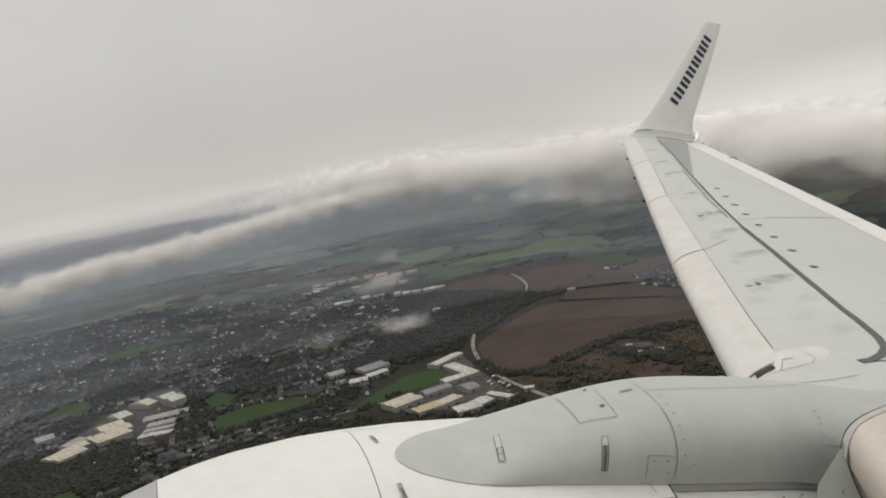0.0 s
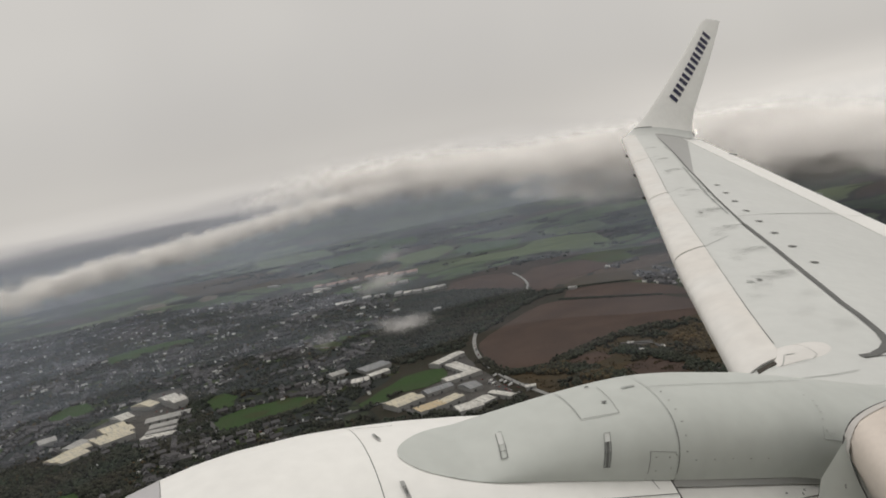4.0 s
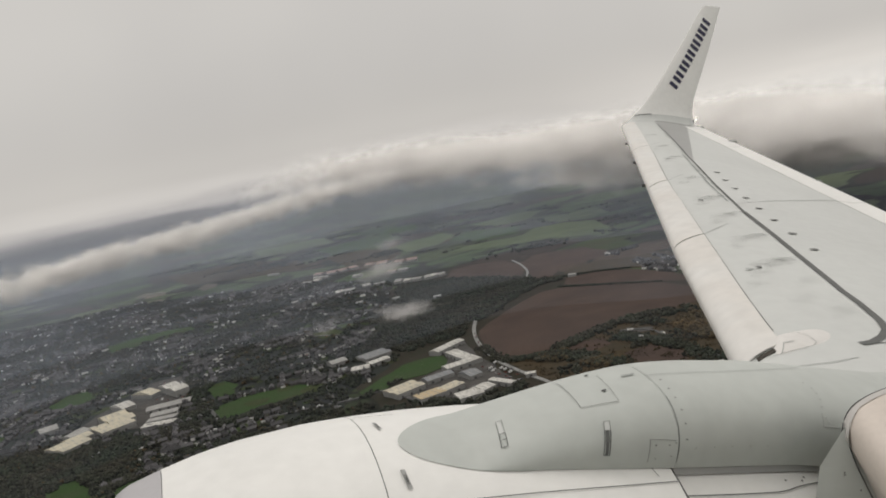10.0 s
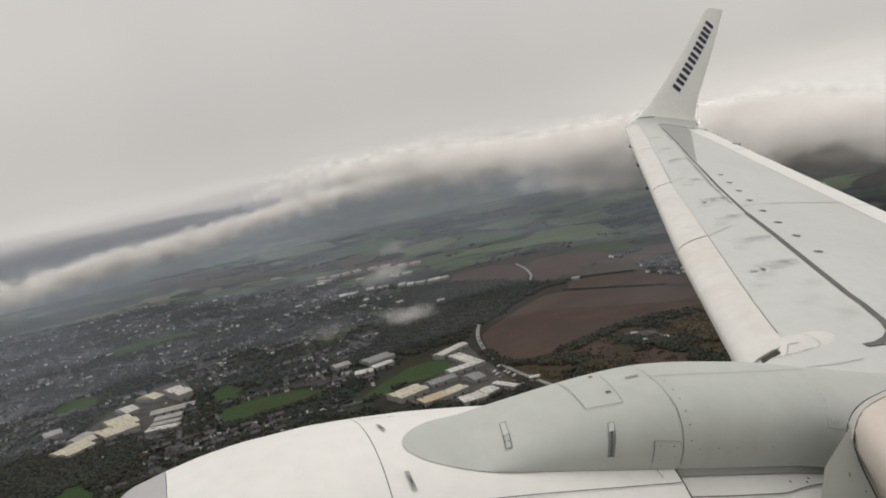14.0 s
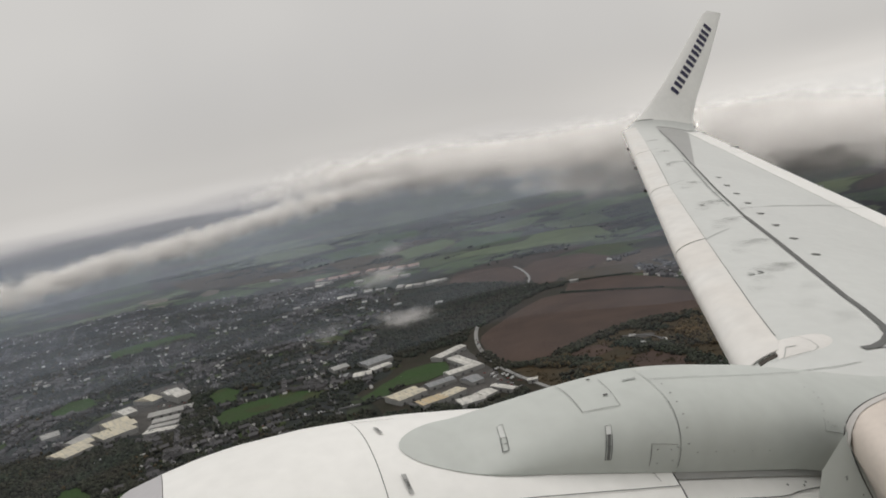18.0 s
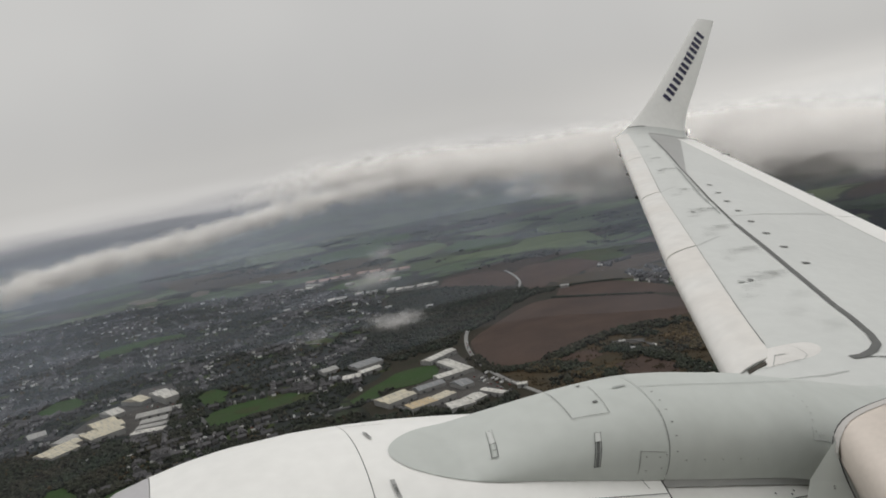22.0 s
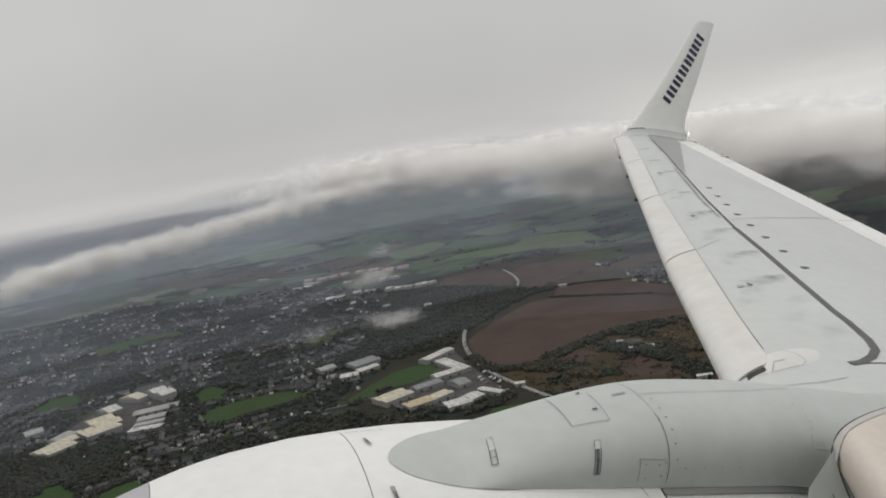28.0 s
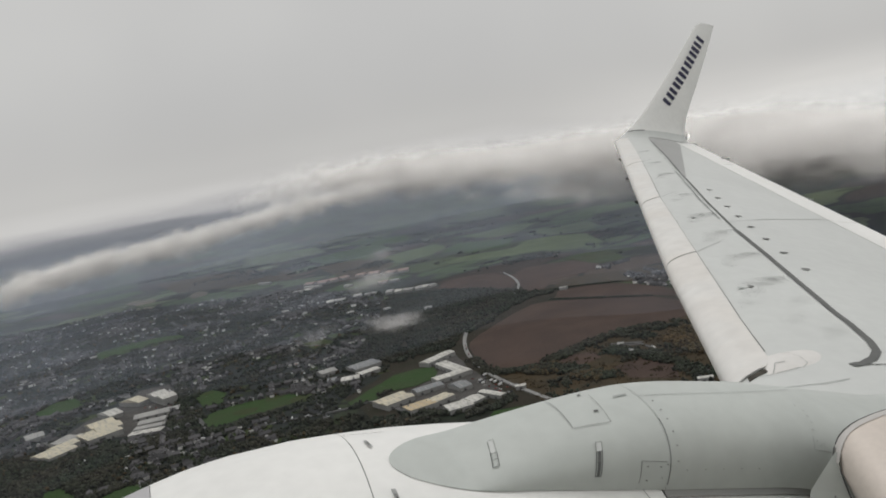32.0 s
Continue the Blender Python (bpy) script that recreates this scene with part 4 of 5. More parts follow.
plot("pasture", [(186, 2643), (288, 2719), (367, 2708), (462, 2679), (520, 2814), (621, 2800), (720, 2689), (709, 2424), (618, 2373), (537, 2472), (440, 2497), (316, 2568)], PASTURE, "pale green pasture")
plot("pasture", [(340, 3349), (432, 3426), (558, 3452), (633, 3368), (543, 3143), (427, 3121)], PASTURE, "pale green pasture")
plot("pasture", [(582, 3096), (684, 3041), (799, 3062), (800, 2824), (717, 2769), (609, 2852)], PASTURE, "pale green pasture")
plot("pasture", [(218, 2981), (294, 3183), (401, 3085), (497, 2957), (456, 2791), (332, 2776)], GRASS, "green pasture")
plot("pasture", [(-28, 3153), (86, 3258), (205, 3282), (257, 3128), (173, 2934), (66, 2914)], PASTURE, "pale green pasture")
plot("pasture", [(-396, 3725), (-243, 3807), (-51, 3771), (36, 3447), (-109, 3379), (-253, 3358)], GRASS, "green pasture")
plot("pasture", [(-832, 4437), (-615, 4465), (-412, 4349), (-310, 3936), (-475, 3908), (-638, 3880)], PASTURE, "pale green pasture")
plot("pasture", [(-275, 4182), (-97, 4214), (84, 3981), (111, 3686), (-51, 3771)], GRASS, "green pasture")
plot("pasture", [(555, 2219), (628, 2254), (690, 2161), (682, 2006), (608, 2014)], LAWN, "dull green pasture")
plot("pale_field", [(-789, 3160), (-788, 3284), (-723, 3213), (-701, 3101), (-740, 3058)], STUBBLE, "pale stubble field")
plot("pale_field", [(-1105, 3351), (-1093, 3419), (-970, 3322), (-930, 3205), (-1005, 3204)], STUBBLE, "pale stubble field")
plot("pale_field", [(-961, 3054), (-919, 3077), (-865, 3001), (-852, 2927), (-919, 2970)], STUBBLE, "pale stubble field")
plot("meadow", [(3, 1144), (36, 1199), (76, 1260), (114, 1275), (147, 1263), (158, 1191), (115, 1168), (68, 1164), (48, 1129), (17, 1115)], GRASS, "green meadow beside the works")
plot("meadow", [(-686, 1542), (-670, 1611), (-627, 1613), (-579, 1537), (-583, 1485), (-640, 1487)], GRASS, "bright green playing field among the houses")
plot("meadow", [(-306, 1374), (-303, 1426), (-280, 1432), (-249, 1384), (-239, 1317), (-270, 1304)], GRASS, "green open space in the town")
plot("meadow", [(-251, 1194), (-248, 1248), (-214, 1277), (-163, 1282), (-111, 1278), (-83, 1250), (-82, 1207), (-113, 1188), (-158, 1181), (-196, 1154), (-225, 1147)], GRASS, "long green strip between the houses")
plot("meadow", [(-802, 2166), (-739, 2219), (-649, 2250), (-552, 2214), (-535, 2137), (-618, 2146), (-675, 2077), (-738, 2057)], GRASS, "green open ground among the houses")
plot("meadow", [(-147, 1728), (-93, 1724), (-60, 1643), (-110, 1635)], LAWN, "green open ground among the houses")
plot("golf_course", [(-403, 901), (-431, 989), (-399, 997), (-364, 941), (-299, 800), (-320, 764)], GRASS, "bright green golf course", "grass")
plot("golf_course", [(-312, 873), (-314, 926), (-288, 944), (-159, 865), (-121, 759), (-185, 702)], GRASS, "green golf course between tree belts", "grass")
plot("fairway", [(-231, 832), (-214, 872), (-168, 841), (-171, 768)], LAWN, "duller mown fairway on the golf course", "grass")
plot("sports_pitch", [(208, 916), (224, 949), (292, 945), (302, 911), (243, 877)], GRASS, "bright green sports pitch", "pitch")
plot("works_yard", [(76, 1102), (118, 1155), (152, 1184), (154, 1244), (136, 1319), (185, 1355), (211, 1195), (238, 1085), (249, 1025), (187, 990), (146, 1009), (103, 1034)], CONCRETE, "concrete yard of the works", "yard")
plot("works_yard", [(-506, 1186), (-516, 1303), (-508, 1406), (-463, 1467), (-471, 1555), (-408, 1567), (-347, 1412), (-324, 1225), (-384, 1216), (-454, 1232), (-485, 1163)], CONCRETE, "concrete yard of the works", "yard")
plot("sand_pit", [(557, 1001), (609, 1047), (669, 1047), (645, 972), (582, 960)], SANDY, "ochre sandy ground stripped bare")
plot("vehicle_yard", [(439, 887), (473, 897), (508, 868), (489, 837)], CONCRETE, "pale gravel yard", "yard")


def road(name, pts, width, label, mat=ASPHALT):
    z = 0.7 + next(LAYER) * 0.02
    pos = []
    P = [g(*p) for p in pts]
    for i in range(len(P) - 1):
        p0, p1, p2, p3 = P[max(i - 1, 0)], P[i], P[i + 1], P[min(i + 2, len(P) - 1)]
        for k in range(8):
            t = k / 8
            pos.append(0.5 * (2 * p1 + (p2 - p0) * t + (2 * p0 - 5 * p1 + 4 * p2 - p3) * t * t + (3 * p1 - p0 - 3 * p2 + p3) * t ** 3))
    pos.append(P[-1])
    rows = []
    for i, p in enumerate(pos):
        d = pos[min(i + 1, len(pos) - 1)] - pos[max(i - 1, 0)]
        s = Vector((-d.y, d.x, 0)).normalized() * width / 2
        rows.append([p + s - Vector((0, 0, 0.4)), p + s + Vector((0, 0, z)), p - s + Vector((0, 0, z)), p - s - Vector((0, 0, 0.4))])
    return tagged(part(name, sheet(rows), mat), label, "road", kind="structure")


road("road", [(226, 1523), (215, 1446), (211, 1368), (214, 1291), (224, 1215), (239, 1140), (269, 1047), (322, 917), (370, 855)], 7, "wet pale road curving round the ploughed field", WETROAD)
road("road", [(374, 2178), (386, 2066), (387, 1949), (374, 1872), (356, 1816)], 6, "wet pale road over the ridge", WETROAD)
road("lane", [(443, 1181), (481, 1156), (496, 1107), (503, 1045), (519, 966), (544, 882)], 5, "wet grey lane through the heath")
road("road", [(419, 844), (487, 871), (549, 877)], 12, "wet grey approach road")
road("motorway", [(459, 666), (519, 793), (590, 902), (692, 1022), (801, 1082), (959, 1091)], 21, "wide wet grey motorway")
RX, RY = [(392, 827)][0]
ring = [(RX + 41 * math.cos(t), RY + 41 * math.sin(t)) for t in [k * math.tau / 12 for k in range(13)]]
road("roundabout", ring, 12, "grey roundabout round a green island")
plot("roundabout_island", [(RX + 32 * math.cos(t), RY + 32 * math.sin(t)) for t in [k * math.tau / 12 for k in range(12)]], GRASS, "green round traffic island", "grass")
STREET = ([(-979, 1846), (-816, 2038), (-541, 2045), (-284, 2073), (13, 2059)], [(-460, 964), (-400, 1138), (-249, 1097), (-143, 1109), (3, 1109)], [(-170, 1022), (-293, 1307), (-402, 1636), (-442, 2017), (-478, 2562)],
          [(-18, 1038), (-52, 1198), (-111, 1438), (-178, 1759), (-198, 2139)], [(-691, 1286), (-699, 1484), (-628, 1772), (-529, 1849), (-199, 1720), (-19, 1603)], [(3, 1109), (58, 1116), (112, 1011), (197, 1011)])
for pts in STREET:
    road("street", pts, 7, "wet grey street through the houses")


def shed(x, y, long, wide, high, deg, roof, label, bays=1):
    """A works hall with shallow gabled bays."""
    top = new("works_hall")
    top.matrix_world = Matrix.Translation(g(x, y)) @ pose(0, 0, 0, 0, 0, deg)
    part("body", box((long, wide, high), (0, 0, high / 2)), CLADDING, top)
    w = wide / bays
    far = math.hypot(x - 180, y + 204) > 1750
    for i in range(bays):
        y0 = -wide / 2 + i * w
        a = [Vector((-long / 2 - 0.6, y0, high)), Vector((-long / 2 - 0.6, y0 + w / 2, high + w * 0.10)), Vector((-long / 2 - 0.6, y0 + w, high))]
        b = [p + Vector((long + 1.2, 0, 0)) for p in a]
        ob = part("roof", capped([a, b]), roof, top)
        if far:
            continue
        for k in range(int(long / 11)):
            at = -long / 2 + 6 + k * 11
            lit = sheet([[Vector((at, y0 + w * s, high + w * 0.20 * s + 0.12)), Vector((at + 1.3, y0 + w * s, high + w * 0.20 * s + 0.12))] for s in (0.08, 0.42)])
            part("rooflight", solid(lit, 0.1), ROOF_P, ob)
    if not far:
        for k in range(max(1, int(long / 30))):
            part("roof_vent", box((2.2, 1.8, 1.6), (-long / 3 + k * 26, wide * 0.27, high + w * 0.07 + 0.6), 0.15), ROOF_G, top)
        for k in range(max(1, int(long / 16))):
            part("loading_door", box((4.0, 0.12, 4.2), (-long / 2 + 8 + k * 16, -wide / 2 - 0.07, 2.1)), GAP, top)
    return tagged(top, label, "industrial building")


W = "large works hall with a white sheet-metal roof"
C = "works hall with a cream sheet-metal roof"
G = "works hall with a grey sheet roof"
R = "low retail hall with a pinkish roof"
for s in ((156, 1303, 71, 25, 8, 46) + (ROOF_W, W, 1), (181, 1212, 102, 23, 8, -68) + (ROOF_W, W, 2), (170, 1165, 50, 26, 8, 22) + (ROOF_W, W, 1),
          (135, 1120, 47, 26, 7, 23) + (ROOF_G, G, 1), (81, 1086, 51, 46, 9, 33) + (ROOF_C, C, 2),
          (121, 1026, 42, 32, 9, 24) + (ROOF_Y, "works hall with an ochre sheet-metal roof", 3), (152, 1042, 37, 28, 9, 36) + (ROOF_C, C, 2),
          (178, 990, 37, 34, 8, 15) + (ROOF_W, W, 2), (200, 1006, 23, 31, 8, 40) + (ROOF_W, W, 1), (230, 1020, 51, 13, 7, -54) + (ROOF_W, W, 1),
          (186, 1098, 22, 40, 7, 28) + (ROOF_G, G, 1), (274, 1032, 15, 12, 6, -9) + (ROOF_W, W, 1), (294, 811, 28, 15, 7, 5) + (ROOF_G, "stand beside the sports pitch with a grey roof", 1),
          (-380, 1422, 28, 89, 14, 37) + (ROOF_W, W, 2), (-441, 1439, 24, 63, 9, 55) + (ROOF_C, C, 1), (-360, 1321, 79, 35, 6, 8) + (ROOF_P, G, 1),
          (-339, 1192, 56, 23, 8, -5) + (ROOF_W, W, 2), (-343, 1223, 51, 21, 8, -1) + (ROOF_P, G, 2), (-349, 1259, 47, 28, 8, 6) + (ROOF_P, G, 1),
          (-434, 1236, 59, 65, 11, 39) + (ROOF_C, C, 3), (-442, 1279, 43, 85, 12, 36) + (ROOF_C, C, 2), (-465, 1374, 26, 57, 9, 44) + (ROOF_W, W, 1),
          (-486, 1173, 52, 57, 9, 54) + (ROOF_C, C, 2), (-484, 1205, 42, 35, 9, 53) + (ROOF_C, C, 1), (-492, 1237, 43, 48, 9, 70) + (ROOF_P, G, 2), (-584, 1318, 31, 42, 8, 30) + (ROOF_P, G, 1),
          (18, 1362, 54, 45, 8, 30) + (ROOF_G, G, 2), (29, 1309, 39, 24, 7, 31) + (ROOF_W, W, 1), (-1, 1283, 32, 29, 7, 0) + (ROOF_W, W, 1), (-53, 1373, 31, 33, 7, 27) + (ROOF_P, G, 1), (-36, 1302, 17, 23, 6, 4) + (ROOF_G, G, 1),
          (-130, 2247, 21, 35, 7, 4) + (ROOF_W, W, 1), (-99, 2244, 29, 35, 7, 1) + (ROOF_P, G, 1), (-50, 2266, 23, 35, 7, -1) + (ROOF_P, G, 1), (-10, 2250, 32, 22, 7, -18) + (ROOF_P, G, 1), (49, 2219, 20, 42, 7, -18) + (ROOF_P, G, 1), (74, 2198, 20, 31, 7, -18) + (ROOF_W, W, 1), (104, 2188, 30, 28, 7, -30) + (ROOF_P, G, 1), (133, 2184, 18, 42, 7, -12) + (ROOF_P, G, 1), (147, 2185, 19, 33, 7, 11) + (ROOF_W, W, 1), (166, 2182, 24, 27, 7, 35) + (ROOF_P, G, 1), (-269, 2607, 36, 24, 7, -30) + (ROOF_P, G, 1), (-237, 2613, 25, 28, 7, -20) + (ROOF_W, W, 1), (-463, 3066, 69, 13, 7, -41) + (ROOF_P, G, 1), (-259, 2228, 18, 24, 7, 20) + (ROOF_P, G, 1), (-53, 1991, 16, 18, 7, 26) + (ROOF_P, G, 1), (46, 1937, 16, 18, 7, 17) + (ROOF_P, G, 1), (-171, 2745, 30, 47, 7, 29) + (BRICKRED, R, 1), (-132, 2755, 30, 47, 7, 29) + (BRICKRED, R, 1), (-65, 2740, 33, 42, 7, -29) + (BRICKRED, R, 1), (-18, 2716, 38, 45, 7, -21) + (BRICKRED, R, 1), (42, 2653, 38, 38, 7, -34) + (BRICKRED, R, 1), (82, 2638, 36, 47, 7, -3) + (BRICKRED, R, 1), (-248, 2766, 34, 41, 7, -28) + (BRICKRED, R, 1), (-199, 2741, 36, 46, 7, -17) + (BRICKRED, R, 1), (21, 2449, 35, 22, 7, -32) + (BRICKRED, R, 1), (57, 2436, 29, 27, 7, -12) + (ROOF_P, G, 1), (-97, 2525, 24, 27, 7, -19) + (ROOF_P, G, 1),
          (-230, 2675, 68, 22, 6, -35) + (ROOF_P, G, 1), (469, 1751, 18, 14, 6, -22) + (ROOF_P, "pale barn beside the ploughed fields", 1), (150, 1844, 19, 17, 6, -1) + (ROOF_P, "pale barn at the wood's edge", 1), (457, 1156, 10, 10, 6, -11) + (ROOF_P, "pale barn on the heath", 1), (461, 1103, 5, 10, 6, 6) + (ROOF_P, "pale barn on the heath", 1), (494, 1094, 4, 10, 6, -3) + (ROOF_W, "white barn on the heath", 1), (508, 896, 20, 10, 7, -13) + (ROOF_W, W, 1)):
    shed(*s)


def house_meshes(w, d, h):
    body = box((w, d, h), (0, 0, h / 2))
    a = [Vector((-w / 2 - 0.3, -d / 2 - 0.4, h)), Vector((-w / 2 - 0.3, 0, h + d * 0.42)), Vector((-w / 2 - 0.3, d / 2 + 0.4, h))]
    roof = capped([a, [p + Vector((w + 0.6, 0, 0)) for p in a]])
    return body, roof


def house(w, d, h, chim, walls=None, tiles=None, label="small house with dull brick walls and a brown tiled roof"):
    top = new("house")
    body, roof = house_meshes(w, d, h)
    part("wall", body, walls or RENDERED, top)
    r = part("roof", roof, tiles or TILE, top)
    part("chimney", box((0.9, 0.9, 1.8), (chim, 0, h + d * 0.42 + 0.5)), TILE, r)
    return tagged(top, label, "house", "houses of the town")


proto = [house(10, 8, 5.2, 3.5), house(14, 8, 5.4, -5), house(9, 7.5, 5.0, 3, WHITEWALL, None, "small house with white rendered walls and a brown roof"), house(18, 8.5, 5.4, 7), house(8, 8, 5.2, 2),
         house(9, 5, 3.0, 3, WHITEWALL, ROOF_P, "low outbuilding with a pale flat-pitched roof")]
rnd = random.Random(5)
VILLAGES = [(686, 1713), (659, 1669), (662, 2018), (624, 1892), (693, 1633)]


BELT = [(-659, 1188), (-573, 1211), (-504, 1185), (-373, 1170), (-329, 1070), (-347, 968), (-462, 969), (-508, 900)]
GAPS = 0.0


def rows_of_houses(n):
    """Places along short street rows in the town and the villages."""
    xs, ys = [p[0] for p in TOWN], [p[1] for p in TOWN]
    out = []
    while len(out) < n:
        if rnd.random() < 0.985:
            cx, cy = rnd.uniform(min(xs), max(xs)), rnd.uniform(min(ys), max(ys))
            if not inside(cx, cy, TOWN):
                continue
        else:
            cx, cy = rnd.choice(VILLAGES)
            cx, cy = cx + rnd.gauss(0, 30), cy + rnd.gauss(0, 50)
        deg = 20 + 90 * rnd.randint(0, 1) + 40 * noise.noise(Vector((cx / 260, cy / 260, 0))) + rnd.uniform(-6, 6)
        if noise.noise(Vector((cx / 150, cy / 150, 3))) < GAPS:
            continue
        k = rnd.randint(3, 10)
        for i in range(k):
            off = (i - k / 2) * rnd.uniform(13, 18)
            x, y = cx + off * math.cos(radians(deg)), cy + off * math.sin(radians(deg))
            if not any(inside(x, y, p) for p in OPEN) and (rnd.random() < 0.15 or not inside(x, y, BELT)):
                out.append((x, y, deg + rnd.choice((0, 0, 90)) + rnd.uniform(-4, 4)))
    return out[:n]


TERRACE = [(-265, 1070), (-209, 1079), (-180, 1111), (-146, 1125), (-111, 1139)]
BARE = ([(56, 1104), (90, 1157), (128, 1353), (186, 1377), (211, 1202), (238, 1088), (236, 1023), (186, 982), (99, 1034)], [(-513, 1186), (-529, 1320), (-520, 1440), (-474, 1515), (-478, 1578), (-414, 1590), (-349, 1422), (-322, 1223), (-380, 1208), (-451, 1224), (-479, 1149)])
OPEN = GREENS + list(BARE)
spots = rows_of_houses(2900)
for a, b in zip(TERRACE, TERRACE[1:]):
    a, b = Vector(a), Vector(b)
    for k in range(int((b - a).length / 15)):
        p = a.lerp(b, k * 15 / (b - a).length)
        spots.append((p.x + rnd.uniform(-3, 3), p.y + rnd.uniform(-3, 3), math.degrees(math.atan2(b.y - a.y, b.x - a.x)) + rnd.uniform(-5, 5)))
spots.sort(key=lambda p: (p[0] - 180) ** 2 + (p[1] + 204) ** 2)
for i, (x, y, deg) in enumerate(spots[:300]):
    m = Matrix.Translation(g(x, y)) @ pose(0, 0, 0, 0, 0, deg)
    if i < len(proto):
        proto[i].matrix_world = m
    else:
        copy_thing(proto[i % len(proto)], m)


def far_houses(places):
    wall, white, roof, pale = ([], []), ([], []), ([], []), ([], [])
    for x, y, deg in places:
        m = Matrix.Translation(g(x, y)) @ pose(0, 0, 0, 0, 0, deg)
        w, d, h = rnd.choice(((10, 8, 5.2), (14, 8, 5.4), (9, 7.5, 5.0), (18, 8.5, 5.4), (8, 8, 5.2)))
        light = rnd.random() < 0.07
        if light:
            w, d, h = rnd.uniform(5, 10), 6, 3.4
        vs, fs = white if rnd.random() < 0.2 else wall
        o = len(vs)
        vs.extend(m @ Vector((sx * w / 2, sy * d / 2, z)) for z in (0, h) for sx, sy in ((-1, -1), (1, -1), (1, 1), (-1, 1)))
        fs.extend([(o, o + 1, o + 5, o + 4), (o + 1, o + 2, o + 6, o + 5), (o + 2, o + 3, o + 7, o + 6), (o + 3, o, o + 4, o + 7)])
        vs, fs = pale if light else roof
        o = len(vs)
        vs.extend(m @ Vector(p) for p in ((-w / 2, -d / 2 - 0.4, h), (w / 2, -d / 2 - 0.4, h), (w / 2, 0, h + d * 0.42), (-w / 2, 0, h + d * 0.42), (-w / 2, d / 2 + 0.4, h), (w / 2, d / 2 + 0.4, h)))
        fs.extend([(o, o + 1, o + 2, o + 3), (o + 3, o + 2, o + 5, o + 4), (o, o + 3, o + 4), (o + 1, o + 5, o + 2)])
    top = tagged(new("distant_housing"), "crowded small houses with brown roofs far off", "houses", kind="stuff")
    for name, (v, f), mat in (("walls", wall, RENDERED), ("white_walls", white, WHITEWALL), ("roofs", roof, TILE), ("pale_roofs", pale, ROOF_P)):
        me = bpy.data.meshes.new(name)
        me.from_pydata(v, [], f)
        me.materials.append(mat)
        ob = new(name, me)
        ob.parent = top


far_houses(spots[300:])


def gardens(n):
    xs, ys = [p[0] for p in TOWN], [p[1] for p in TOWN]
    v, f = [], []
    while len(f) < n:
        x, y, t = rnd.uniform(min(xs), max(xs)), rnd.uniform(min(ys), max(ys)), rnd.uniform(0, 3)
        if not inside(x, y, TOWN) or any(inside(x, y, p) for p in BARE):
            continue
        o, r = len(v), rnd.uniform(6, 26)
        for k in range(7):
            q = r * rnd.uniform(0.6, 1.3)
            v.append(g(x, y, 0.9 + 0.001 * len(f)) + Vector((q * math.cos(t + k * 0.9), q * math.sin(t + k * 0.9), 0)))
        f.append(tuple(range(o, o + 7)))
    me = bpy.data.meshes.new("gardens")
    me.from_pydata(v, [], f)
    me.materials.append(LAWN)
    tagged(new("gardens", me), "small dull green gardens and lawns among the houses", "grass", kind="stuff")


gardens(420)

# woods, hedges and garden trees: many small clumps
ico = bmesh.new()
bmesh.ops.create_icosphere(ico, subdivisions=1, radius=1)
ICO_V = np.array([v.co[:] for v in ico.verts])
ICO_F = np.array([[v.index for v in f.verts] for f in ico.faces])
ico.free()


def clumps(name, places, mat, label, low=1.3, high=3.7):
    rng = np.random.default_rng(len(places))
    P = np.repeat(np.array(places, float), 6, 0)
    n = len(P)
    P += rng.normal(0, 3.0, (n, 2))
    size = rng.uniform(low, high, n) * rng.choice((0.5, 0.65, 0.8, 1.0), n)
    stand = np.repeat(rng.uniform(0.75, 1.35, len(places)), 6)
    jit = rng.uniform(0.6, 1.25, (n, len(ICO_V), 1))
    v = ICO_V[None] * jit * size[:, None, None] * np.array([1, 1, 1.05])
    v += np.stack([P[:, 0], P[:, 1], size * 0.85 * stand + rng.uniform(0, 1.6, n)], 1)[:, None]
    f = (ICO_F[None] + (np.arange(n) * len(ICO_V))[:, None, None]).reshape(-1, 3)
    me = bpy.data.meshes.new(name)
    me.from_pydata(v.reshape(-1, 3).tolist(), [], f.tolist())
    me.materials.append(mat)
    return tagged(new(name, me), label, "trees", kind="stuff")


def along(pts, n, spread):
    out = []
    for _ in range(n):
        i = rnd.randrange(len(pts) - 1)
        t = rnd.random()
        out.append((pts[i][0] + (pts[i + 1][0] - pts[i][0]) * t + rnd.gauss(0, spread), pts[i][1] + (pts[i + 1][1] - pts[i][1]) * t + rnd.gauss(0, spread)))
    return out


def within(poly, n):
    """Scattered places inside an outline."""
    xs, ys = [p[0] for p in poly], [p[1] for p in poly]
    out = []
    while len(out) < n:
        x, y = rnd.uniform(min(xs), max(xs)), rnd.uniform(min(ys), max(ys))
        if inside(x, y, poly):
            out.append((x, y))
    return out


NEAR_WOOD = [(-473, 835), (-623, 1119), (-552, 1164), (-498, 1171), (-412, 1145), (-288, 1045), (-183, 1042), (5, 1078), (61, 1025), (112, 1000), (217, 879), (72, 662), (-185, 702)]
HEATH_WOOD = [(248, 1133), (300, 1140), (365, 1188), (410, 1223), (510, 1263), (604, 1268), (626, 1093), (582, 849), (395, 837), (302, 932)]
